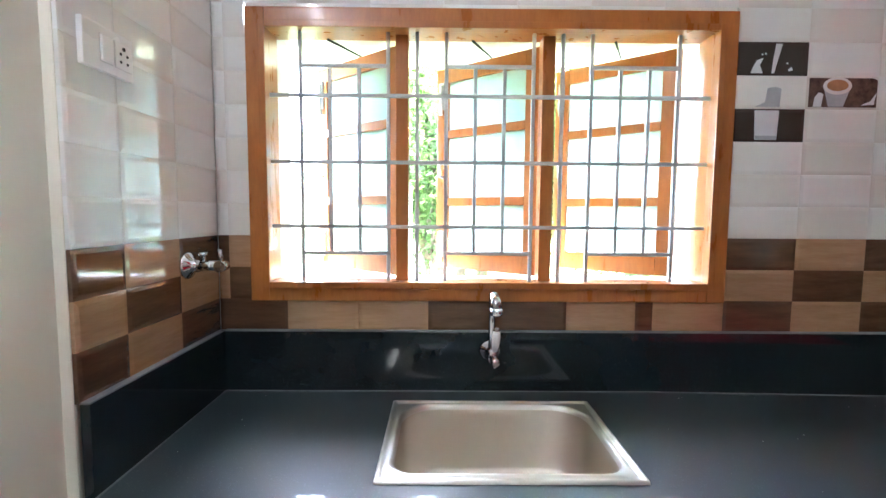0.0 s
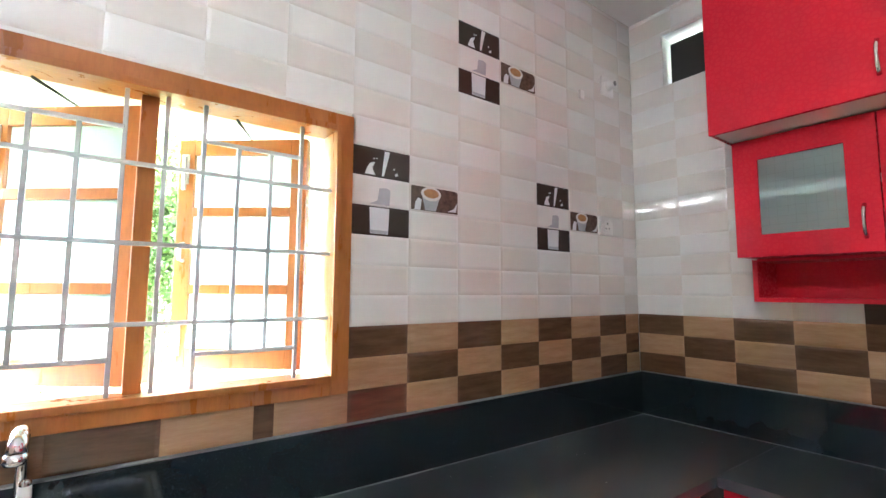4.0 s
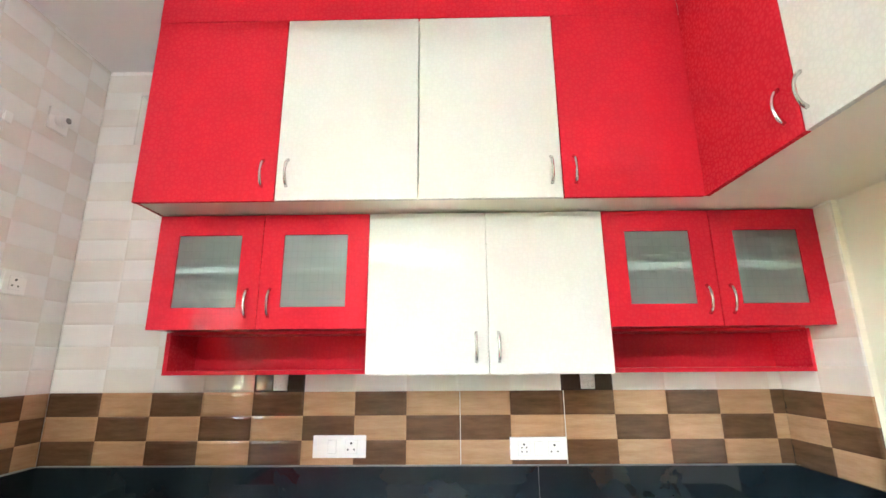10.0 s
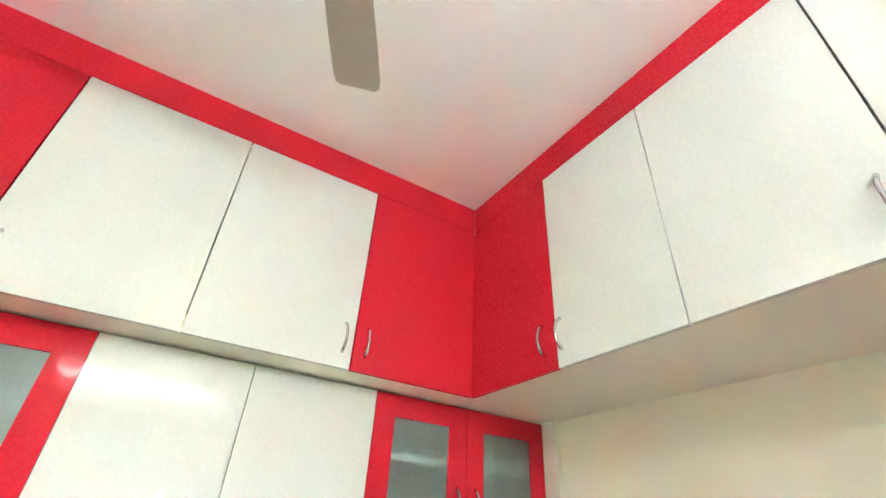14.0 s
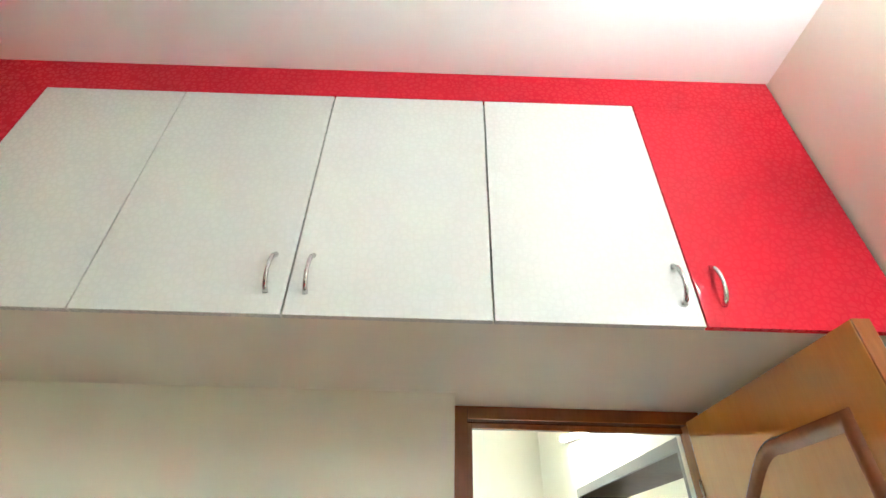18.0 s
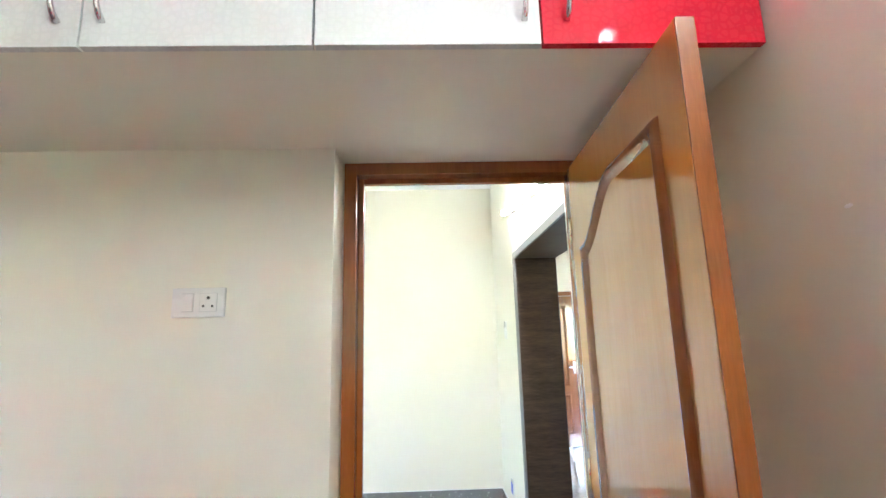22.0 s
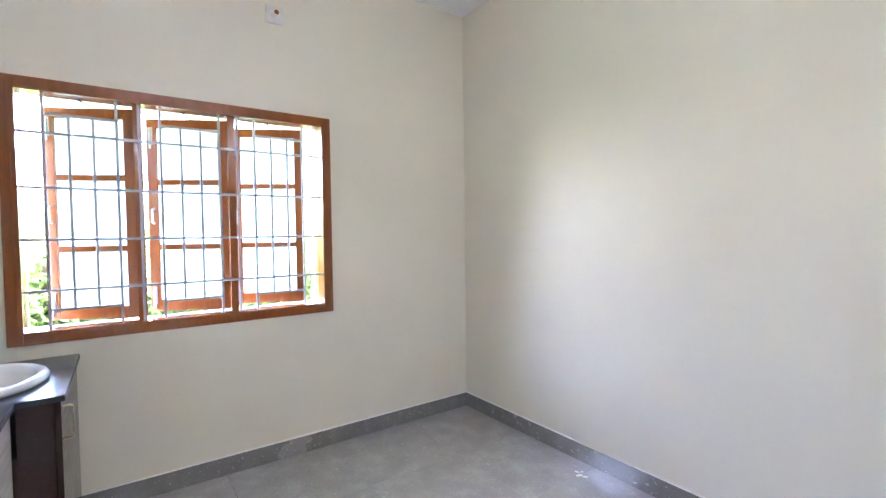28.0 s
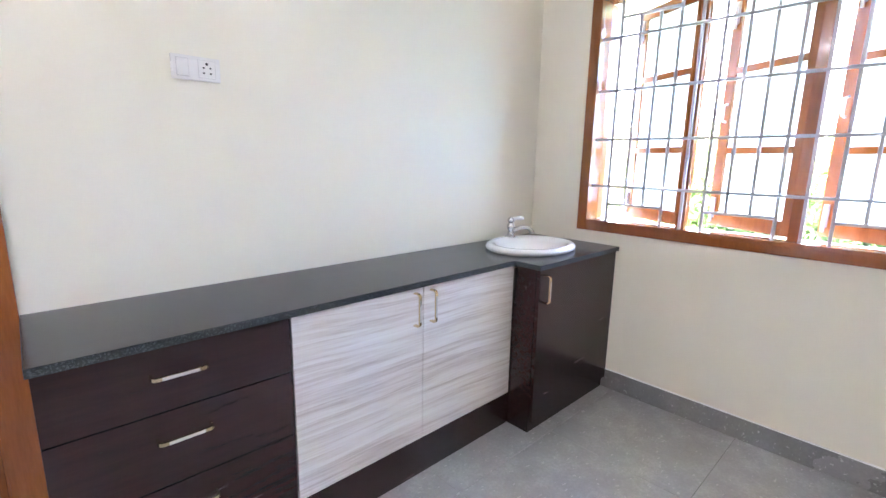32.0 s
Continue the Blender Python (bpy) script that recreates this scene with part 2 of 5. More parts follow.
M_GROUT = surface("pale_grout", (0.55, 0.52, 0.48), 0.8)
M_PRINT_DARK = surface("dark_printed_tile", (0.045, 0.03, 0.025), 0.08, var=0.15, big=14, bump=0)
M_PRINT_MILK = surface("milk_print", (0.72, 0.72, 0.74), 0.08, var=0.05, big=20, bump=0)
M_PRINT_GLASS = surface("glass_print", (0.42, 0.43, 0.46), 0.08, var=0.15, big=18, bump=0)
M_PRINT_BEAN = surface("coffee_bean_print", (0.10, 0.065, 0.05), 0.08, var=0.6, big=60, fine=200, bump=0)
M_PRINT_CUP = surface("cup_print", (0.75, 0.72, 0.68), 0.08, var=0.06, bump=0)
M_PRINT_COFFEE = surface("coffee_print", (0.42, 0.22, 0.10), 0.08, var=0.3, big=50, bump=0)
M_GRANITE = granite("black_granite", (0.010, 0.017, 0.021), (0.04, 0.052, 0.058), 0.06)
# Paler than the splash slabs: dust, plus reflected haze put into the base colour.
M_GRANITE_TOP = granite("dusty_hazed_black_granite", (0.032, 0.046, 0.054), (0.10, 0.12, 0.13), 0.42, polish=0.55)
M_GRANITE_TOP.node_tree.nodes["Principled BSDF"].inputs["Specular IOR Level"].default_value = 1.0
M_GRANITE_G = granite("dark_grey_granite", (0.035, 0.037, 0.040), (0.068, 0.071, 0.075), 0.2, 320, 0.58)
M_GRANITE_EDGE = granite("rough_granite_edge", (0.014, 0.018, 0.019), (0.075, 0.09, 0.09), 0.5, 230, 0.57)
M_FLOOR = floor_stone("grey_speckled_floor_tile", 1.1)
M_SKIRT = floor_stone("grey_skirting_tile", 0.62, (0.22, 0.3))
M_GAP = surface("pale_module_gap", (0.60, 0.59, 0.58), 0.5)
M_JOINT = surface("grey_floor_joint", (0.20, 0.20, 0.20), 0.8)
M_STEEL = surface("brushed_steel", (0.68, 0.62, 0.54), 0.36, 1.0, var=0.06, big=5, fine=200, bump=0.03)
M_RIM = surface("polished_steel_rim", (0.82, 0.80, 0.77), 0.38, 1.0, var=0.04, big=8, bump=0)
M_CHROME = surface("chrome", (0.62, 0.62, 0.62), 0.10, 1.0, var=0.03, bump=0, gloss_var=0.02)
M_SATIN = surface("satin_silver", (0.66, 0.65, 0.62), 0.28, 1.0, var=0.04, bump=0, gloss_var=0.03)
M_BRASS = surface("pale_gold_metal", (0.75, 0.60, 0.36), 0.18, 1.0, var=0.05, bump=0, gloss_var=0.03)
M_GRILLE = surface("grey_painted_iron", (0.56, 0.56, 0.55), 0.38, var=0.1, big=12, fine=120, bump=0.1)
M_GRILLE_W = surface("white_painted_iron", (0.54, 0.52, 0.53), 0.45, var=0.08, big=12, fine=120, bump=0.1)
M_PLASTIC = surface("white_plastic", (0.80, 0.79, 0.77), 0.28, var=0.02, bump=0)
M_SOCKET = surface("dark_socket_hole", (0.02, 0.02, 0.02), 0.6, bump=0)
M_CERAMIC = surface("white_ceramic", (0.82, 0.82, 0.83), 0.06, var=0.015, bump=0, gloss_var=0.02)
M_WENGE = wood("wenge_laminate", (0.023, 0.0098, 0.0096), (0.031, 0.0130, 0.0120), 0.21, (1.2, 16, 16), 3.2, bump=0, streak=0.4)
M_WENGE_V = wood("wenge_arch_lining", (0.026, 0.015, 0.009), (0.075, 0.045, 0.029), 0.45, (2, 2, 16), 1.6, bump=0.03, streak=0.6)
M_ZEBRA = streaked("pale_grey_streaked_laminate")
M_GREYTRIM = surface("grey_edge_trim", (0.20, 0.20, 0.20), 0.45)
M_WENGE_V.node_tree.nodes["Principled BSDF"].inputs["Specular IOR Level"].default_value = 0.25
M_FROST = frosted("frosted_green_glass", (0.47, 0.545, 0.52))
M_FROST_CLEAR = frosted("frosted_clear_glass", (0.66, 0.74, 0.72))
M_FROST_CAB, _nt, _b = nodes_of("frosted_cabinet_glass")
_b.inputs["Base Color"].default_value = (0.56, 0.66, 0.63, 1)
_b.inputs["Transmission Weight"].default_value = 0.82
_b.inputs["Roughness"].default_value = 0.34
M_ETCH, _nt, _b = nodes_of("etched_line")
_b.inputs["Base Color"].default_value = (0.50, 0.60, 0.57, 1)
_b.inputs["Transmission Weight"].default_value = 0.8
_b.inputs["Roughness"].default_value = 0.3
_b.inputs["Coat Weight"].default_value = 1.0
_b.inputs["Coat Roughness"].default_value = 0.03
M_TUBE = glowing("tube_glow", (0.96, 0.985, 1.0), 1.4)
M_TUBE_D = glowing("dining_tube_glow", (1.0, 0.97, 0.90), 1.6)
M_FAN = surface("pale_brown_fan_paint", (0.55, 0.50, 0.44), 0.35, var=0.04, bump=0)
M_LEAF = surface("leaf_green", (0.070, 0.120, 0.024), 0.55, var=0.5, big=1.5, fine=20, bump=0, spread=3)
_nt = M_LEAF.node_tree
_thin, _both = _nt.nodes.new("ShaderNodeBsdfTranslucent"), _nt.nodes.new("ShaderNodeMixShader")
_thin.inputs[0].default_value = (0.13, 0.20, 0.055, 1)
_both.inputs[0].default_value = 0.5
_nt.links.new(_nt.nodes["Principled BSDF"].outputs[0], _both.inputs[1])
_nt.links.new(_thin.outputs[0], _both.inputs[2])
_nt.links.new(_both.outputs[0], _nt.nodes["Material Output"].inputs[0])
M_BARK = surface("bark", (0.13, 0.09, 0.06), 0.9, var=0.4, big=6, fine=40, bump=0.5)
M_BLUE = surface("blue_plastic", (0.012, 0.018, 0.04), 0.4, var=0.15)
M_BLUETAPE = surface("blue_plug_film", (0.05, 0.12, 0.65), 0.4, var=0.15)


# ---- mesh helpers ----
def thing(name, label, category, at=(0, 0, 0), turn=0.0, group=""):
    ob = new(name)
    ob.matrix_world = pose(*at, 0, 0, turn)
    ob.empty_display_size = 0.1
    return tagged(ob, label, category, group)


def part(name, bm, material, parent=None, label=""):
    me = bpy.data.meshes.new(name)
    bm.to_mesh(me)
    bm.free()
    for m in material if isinstance(material, (list, tuple)) else (material,):
        me.materials.append(m)
    ob = new(name, me)
    if parent is not None:
        ob.parent = parent
    return tagged(ob, label)


def structure(name, bm, material, label, category):
    ob = part(name, bm, material)
    return tagged(ob, label, category, kind="structure")


def block(bm, lo, hi, bevel=0.0, seg=2, m=None):
    """A box from corner lo to corner hi, with rounded edges."""
    lo, hi = Vector(lo), Vector(hi)
    c = (lo + hi) / 2
    s = Matrix.Translation(c) @ Matrix.Diagonal((*(hi - lo), 1))
    vs = bmesh.ops.create_cube(bm, size=1, matrix=s)["verts"]
    if bevel:
        es = list({e for v in vs for e in v.link_edges})
        r = bmesh.ops.bevel(bm, geom=es, offset=bevel, segments=seg, affect="EDGES", profile=0.7)
        vs = list({v for f in r["faces"] for v in f.verts} | {v for v in vs if v.is_valid})
    if m is not None:
        bmesh.ops.transform(bm, matrix=m, verts=[v for v in vs if v.is_valid])
    return bm


def boxes(*pairs, bevel=0.0):
    bm = bmesh.new()
    for lo, hi in pairs:
        block(bm, lo, hi, bevel)
    return bm


def box(lo, hi, bevel=0.002, seg=2):
    return block(bmesh.new(), lo, hi, bevel, seg)


def tube(points, radius, sides=10, bm=None, closed_ends=True):
    """A round bar along points."""
    bm = bm or bmesh.new()
    pts = [Vector(p) for p in points]
    rads = radius if isinstance(radius, (list, tuple)) else [radius] * len(pts)
    rings = []
    up = None
    for i, p in enumerate(pts):
        d = (pts[min(i + 1, len(pts) - 1)] - pts[max(i - 1, 0)]).normalized()
        if up is None:
            up = d.orthogonal().normalized()
        up = (up - d * up.dot(d)).normalized()
        side = d.cross(up)
        rings.append([bm.verts.new(p + rads[i] * (up * math.cos(a) + side * math.sin(a))) for a in (2 * math.pi * k / sides for k in range(sides))])
    for a, b in zip(rings, rings[1:]):
        for k in range(sides):
            f = bm.faces.new((a[k], a[(k + 1) % sides], b[(k + 1) % sides], b[k]))
            f.smooth = True
    if closed_ends:
        bm.faces.new(rings[0][::-1])
        bm.faces.new(rings[-1])
    bmesh.ops.recalc_face_normals(bm, faces=bm.faces)
    return bm


def lathe(profile, sides=24, bm=None, m=None, sx=1.0, sy=1.0):
    """A turned body round z from (radius, height) pairs."""
    bm = bm or bmesh.new()
    rings, made = [], []
    for r, z in profile:
        ring = [bm.verts.new((r * sx * math.cos(a), r * sy * math.sin(a), z)) for a in (2 * math.pi * k / sides for k in range(sides))] if r > 1e-5 else [bm.verts.new((0, 0, z))]
        rings.append(ring)
        made += ring
    for a, b in zip(rings, rings[1:]):
        for k in range(sides):
            n = (k + 1) % sides
            if len(a) == 1 and len(b) == 1:
                continue
            if len(a) == 1:
                f = bm.faces.new((a[0], b[n], b[k]))
            elif len(b) == 1:
                f = bm.faces.new((a[k], a[n], b[0]))
            else:
                f = bm.faces.new((a[k], a[n], b[n], b[k]))
            f.smooth = True
    bmesh.ops.recalc_face_normals(bm, faces=bm.faces)
    if m is not None:
        bmesh.ops.transform(bm, matrix=m, verts=made)
    return bm


def ring(x0, x1, outer, inner):
    """A flat frame across x: outer and inner are (y0, z0, y1, z1)."""
    bm = bmesh.new()
    loops = []
    for x in (x0, x1):
        for a, c, d, e in (outer, inner):
            loops.append([bm.verts.new((x, y, z)) for y, z in ((a, c), (d, c), (d, e), (a, e))])
    fo, fi, bo, bi = loops
    for k in range(4):
        n = (k + 1) % 4
        for q in ((fo[k], fo[n], fi[n], fi[k]), (bo[k], bi[k], bi[n], bo[n]), (fo[k], bo[k], bo[n], fo[n]), (fi[k], fi[n], bi[n], bi[k])):
            bm.faces.new(q)
    bmesh.ops.recalc_face_normals(bm, faces=bm.faces)
    return bm


# ---- plan ----
KW, KE, KN, KS = -0.225, 3.07, 1.995, -1.20       # kitchen faces
PIL = -0.155                                       # tiled pilaster on the west wall
DW, DE, DN, DS = -0.155, 3.15, -1.455, -4.395      # dining faces
H = 3.02
KNO, KEO, DEO = 2.225, 3.30, 3.38                  # outer faces
KWIN = (-0.053, 1.412, 1.222, 2.097)               # x0 x1 z0 z1
DWIN = (-3.305, -1.767, 0.867, 2.095)              # y0 y1 z0 z1
DOOR = (-0.075, 0.783, 2.12)
ARCH = (-3.233, -1.716, 2.10)
FY_BACK = -1.401                                   # back of the kitchen door frame
LOFT_X, LOFT_Y, LOFT_Z, LOFT_T = 2.567, -0.675, 2.12, 2.882
TOP = 0.915
SPLASH = 1.127

# ---- structure ----
structure("floor", boxes(((-5.2, -6.6, -0.12), (3.38, 2.225, -0.006))), M_JOINT, "grey stone tile floor through the house", "floor")
structure("ceiling_kitchen", boxes(((KW - 0.2, KS - 0.255, H), (KEO, KNO, H + 0.15))), M_CEIL, "flat white painted kitchen ceiling", "ceiling")
structure("ceiling_dining", boxes(((-5.2, -6.6, H), (DEO, DN, H + 0.15))), M_CEIL, "flat white painted dining room ceiling", "ceiling")
structure("wall_north", boxes(
    ((KW - 0.2, KN + 0.009, 0), (KWIN[0] + 0.004, KNO, H)),
    ((KWIN[1] - 0.004, KN + 0.009, 0), (KEO, KNO, H)),
    ((KWIN[0] + 0.004, KN + 0.009, 0), (KWIN[1] - 0.004, KNO, KWIN[2] + 0.004)),
    ((KWIN[0] + 0.004, KN + 0.009, KWIN[3] - 0.004), (KWIN[1] - 0.004, KNO, H))), M_OUTER, "tiled kitchen wall round the window", "wall")
VENT = (1.50, 1.815, 2.61, 2.88)
structure("wall_east", boxes(
    ((KE + 0.009, KS - 0.1, 0), (KEO, VENT[0], H)), ((KE + 0.009, VENT[1], 0), (KEO, KN + 0.009, H)),
    ((KE + 0.009, VENT[0], 0), (KEO, VENT[1], VENT[2])), ((KE + 0.009, VENT[0], VENT[3]), (KEO, VENT[1], H))), M_OUTER, "tiled kitchen wall behind the cabinets with a square vent hole", "wall")
bm = boxes(((KW - 0.2, DN, 0), (KW, KN + 0.009, H)))
for v in bm.verts:
    if v.co.x > KW - 0.1:
        v.co.x = -0.232 + 0.0218 * (v.co.y + 0.675)
structure("wall_west", bm, M_CREAM, "cream painted kitchen wall, a little out of square", "wall")
structure("pilaster", box((KW, 1.434, 0), (PIL - 0.009, KN + 0.009, H), 0.006), M_CREAM, "cream plastered strip carrying tiles beside the sink", "wall")
structure("wall_south", boxes(
    ((0.788, KS - 0.092, 0), (KEO, KS, LOFT_Z)), ((0.788, DN, 0), (DEO, KS - 0.092, H)),
    ((DOOR[1] - 0.004, DN, 0), (0.788, -1.345, H)), ((KW, DN, DOOR[2] - 0.004), (DOOR[1] - 0.004, -1.345, H)),
    ((KW, DN, 0), (DOOR[0] + 0.038, -1.345, DOOR[2] - 0.004)), ((DOOR[0] + 0.038, DN, 0), (-0.010, FY_BACK, DOOR[2] - 0.004))), M_CREAM, "cream painted wall between kitchen and dining room", "wall")
structure("wall_south_tile_backing", box((2.645, KS, TOP - 0.04), (KE + 0.009, KS + 0.022, LOFT_Z), 0.003), M_CREAM, "cream plaster edge behind tiles", "wall")
structure("wall_dining_east", boxes(
    ((DE, DS - 0.2, 0), (DEO, DWIN[0] + 0.004, H)), ((DE, DWIN[1] - 0.004, 0), (DEO, DN, H)),
    ((DE, DWIN[0] + 0.004, 0), (DEO, DWIN[1] - 0.004, DWIN[2] + 0.004)), ((DE, DWIN[0] + 0.004, DWIN[3] - 0.004), (DEO, DWIN[1] - 0.004, H))), M_CREAM, "cream painted dining room wall round the window", "wall")
structure("wall_dining_south", boxes(((DW - 0.307, DS - 0.2, 0), (DE, DS, H))), M_CREAM, "cream painted dining room wall", "wall")
structure("wall_dining_west", boxes(
    ((DW - 0.307, DS, 0), (DW, ARCH[0], H)), ((DW - 0.307, ARCH[1], 0), (DW, DN, H)), ((DW - 0.307, ARCH[0], ARCH[2]), (DW, ARCH[1], H))), M_CREAM, "cream painted wall with a wide opening", "wall")
structure("wall_living", boxes(
    ((-5.2, -6.45, 0), (-0.462, -6.25, H)), ((-0.462, -6.45, 0), (-0.262, DS - 0.2, H)), ((-5.2, -6.25, 0), (-5.0, -1.3, H)), ((-5.2, -1.5, 0), (-3.42, -1.3, H)), ((-2.72, -1.5, 0), (DW - 0.307, -1.3, H)), ((-3.42, -1.5, 0), (-2.72, -1.3, 0.9)), ((-3.42, -1.5, 2.1), (-2.72, -1.3, H))), M_CREAM, "cream painted living room walls", "wall")
structure("loft_slab", boxes(((LOFT_X + 0.022, LOFT_Y - 0.022, LOFT_Z), (KE + 0.009, 1.395, LOFT_Z + 0.06)), ((KW, KS - 0.147, LOFT_Z), (0.789, LOFT_Y - 0.022, LOFT_Z + 0.06)), ((0.789, KS - 0.092, LOFT_Z), (KE + 0.009, LOFT_Y - 0.022, LOFT_Z + 0.06))), M_CREAM, "cream painted concrete loft slab over the wall cabinets", "loft")


# skirting
def skirt(lo, hi):
    structure("baseboard", box(lo, hi, 0.003), M_SKIRT, "grey speckled stone skirting", "skirting")
    structure("trim", box((lo[0] + 0.001, lo[1] + 0.001, hi[2] - 0.0005), (hi[0] - 0.001, hi[1] - 0.001, hi[2] + 0.003), 0), M_CEIL, "pale joint line on top of the skirting", "joint")


skirt((DW, DS, 0), (DE, DS + 0.012, 0.105))
skirt((DE - 0.012, DS + 0.012, 0), (DE, DN, 0.105))
skirt((DW, DS + 0.012, 0), (DW + 0.012, ARCH[0] - 0.004, 0.105))
skirt((-5.0, -6.25, 0), (-1.575, -6.238, 0.085))
skirt((KW, -1.28, 0), (KW + 0.012, 1.43, 0.085))
skirt((0.79, KS, 0), (2.45, KS + 0.012, 0.105))


# ---- windows ----
def window(name, m, W, Hh, posts, u0, step, hz, part_z, grille_mat, label, open_deg):
    """Local: x right seen from inside, y outward, z up from the lower corner of the frame."""
    root = new(name)
    root.matrix_world = m
    tagged(root, label, "window", kind="structure")
    B, D = 0.056, 0.10
    f = -0.012
    wd = M_ORANGE if grille_mat is M_GRILLE else M_DARKTEAK
    part("window_frame", box((0, f, 0), (B, D, Hh), 0.004), wd, root)
    part("window_frame", box((W - B, f, 0), (W, D, Hh), 0.004), wd, root)
    part("window_frame", box((B, f, Hh - B), (W - B, D, Hh), 0.004), wd, root)
    part("window_sill", box((B, f, 0), (W - B, D, B), 0.004), wd, root)
    for lo, hi in (((B - 0.016, f - 0.009, B - 0.016), (B + 0.004, 0.016, Hh - B + 0.016)), ((W - B - 0.004, f - 0.009, B - 0.016), (W - B + 0.016, 0.016, Hh - B + 0.016)),
                   ((B + 0.004, f - 0.009, Hh - B - 0.004), (W - B - 0.004, 0.016, Hh - B + 0.016)), ((B + 0.004, f - 0.009, B - 0.016), (W - B - 0.004, 0.016, B + 0.004))):
        part("glazing_bead", box(lo, hi, 0.003), wd, root)
    for p in posts[:2]:
        part("mullion", box((p - 0.004, 0.045, B), (p + 0.036, D, Hh - B), 0.003), wd, root)
    # shutters, hinged at the right and swung outward
    sw, sh = 0.43, Hh - 2 * B - 0.016
    for p in posts:
        bm = bmesh.new()
        st, th = 0.052, 0.032
        for lo, hi in (((-sw, 0, 0), (-sw + st, th, sh)), ((-st, 0, 0), (0, th, sh)), ((-sw + st, 0, sh - st), (-st, th, sh)), ((-sw + st, 0, 0), (-st, th, st + 0.012)),
                       ((-sw + st, 0, sh / 3 - 0.012), (-st, th, sh / 3 + 0.018)), ((-sw + st, 0, 2 * sh / 3 - 0.008), (-st, th, 2 * sh / 3 + 0.022))):
            block(bm, lo, hi, 0.003)
        s = part("shutter", bm, wd, root, "varnished wooden window shutter swung open")
        s.matrix_basis = pose(p + 0.002, D + 0.006, B + 0.008, 0, 0, -open_deg)
        for a, b in ((st + 0.012, sh / 3 - 0.012), (sh / 3 + 0.018, 2 * sh / 3 - 0.008), (2 * sh / 3 + 0.022, sh - st)):
            g = part("pane", box((-sw + st - 0.004, 0.012, a - 0.004), (-st + 0.004, 0.017, b + 0.004), 0), M_FROST if grille_mat is M_GRILLE else M_FROST_CLEAR, s, "frosted glass pane")
            g.visible_shadow = False
        part("shutter_handle", tube([(-sw + 0.03, 0, sh * 0.46), (-sw + 0.03, -0.022, sh * 0.465), (-sw + 0.03, -0.022, sh * 0.53), (-sw + 0.03, 0, sh * 0.535)], 0.006, 8), M_PLASTIC, s, "white shutter handle")
        for z in (0.04, sh - 0.15):
            part("tower_bolt", boxes(((-sw + 0.012, -0.006, z), (-sw + 0.036, 0, z + 0.10)), ((-sw + 0.018, -0.014, z - 0.02), (-sw + 0.030, -0.004, z + 0.09)), bevel=0.002), M_GRILLE_W, s, "white tower bolt")
        # stay arm from the head to the shutter's top rail
        e = s.matrix_basis @ Vector((-sw * 0.45, 0.01, sh))
        part("stay_arm", tube([(p - 0.22, D - 0.02, Hh - B - 0.004), (e.x, e.y, e.z + 0.004)], 0.004, 6), M_SOCKET, root, "dark iron window stay")
    # plaster reveal outside the frame
    for lo, hi in (((-0.01, D + 0.001, 0.03), (B - 0.006, 0.229, Hh - 0.03)), ((W - B + 0.006, D + 0.001, 0.03), (W + 0.01, 0.229, Hh - 0.03)), ((-0.01, D + 0.001, Hh - 0.03), (W + 0.01, 0.229, Hh + 0.01)), ((-0.01, D + 0.001, -0.01), (W + 0.01, 0.25, 0.045))):
        part("reveal", box(lo, hi, 0), M_OUTER, root, "white plastered outer reveal")
    if grille_mat is M_GRILLE_W:
        for a in (B - 0.02, W - B):
            part("window_frame", box((a, D + 0.0005, B), (a + 0.02, D + 0.055, Hh - B), 0.003), M_ORANGE, root)
    # iron grille
    g = new(name.replace("window", "grille_of_window"))
    g.name = "window_grille"
    g.matrix_world = m
    tagged(g, "square-bar iron window grille with three panels", "grille")
    r, y = 0.0055 if grille_mat is M_GRILLE else 0.0064, 0.028
    us = [u0 + step * k for k in range(14)]
    for k, u in enumerate(us):
        full = k in (0, 3, 4, 5, 8, 9, 10, 13)
        a, b = (B, Hh - B) if full else part_z
        part("bar", box((u - r, y - r, a), (u + r, y + r, b), 0.0015, 1), grille_mat, g)
    for z in hz:
        part("bar", box((B, y - r - 0.004, z - r), (W - B, y + r - 0.004, z + r), 0.0015, 1), grille_mat, g)
    for a, b in ((0, 3), (5, 8), (10, 13)):
        for z in part_z:
            part("bar", box((us[a], y - r - 0.003, z - r), (us[b], y + r - 0.003, z + r), 0.0015, 1), grille_mat, g)
    return root


window("window_1", pose(KWIN[0], KN, KWIN[2]), KWIN[1] - KWIN[0], KWIN[3] - KWIN[2], (0.443, 0.899, 1.353), 0.151, 0.0891,
       (0.629, 0.428, 0.229), (0.146, 0.718), M_GRILLE, "orange varnished wooden window with three frosted shutters open", 39)
window("window_2", pose(DE, DWIN[1], DWIN[2], 0, 0, -90), DWIN[1] - DWIN[0], DWIN[3] - DWIN[2], (0.503, 0.950, 1.395), 0.150, 0.0937,
       (0.985, 0.729, 0.484, 0.242), (0.149, 1.076), M_GRILLE_W, "brown varnished wooden window with three frosted shutters open", 26)


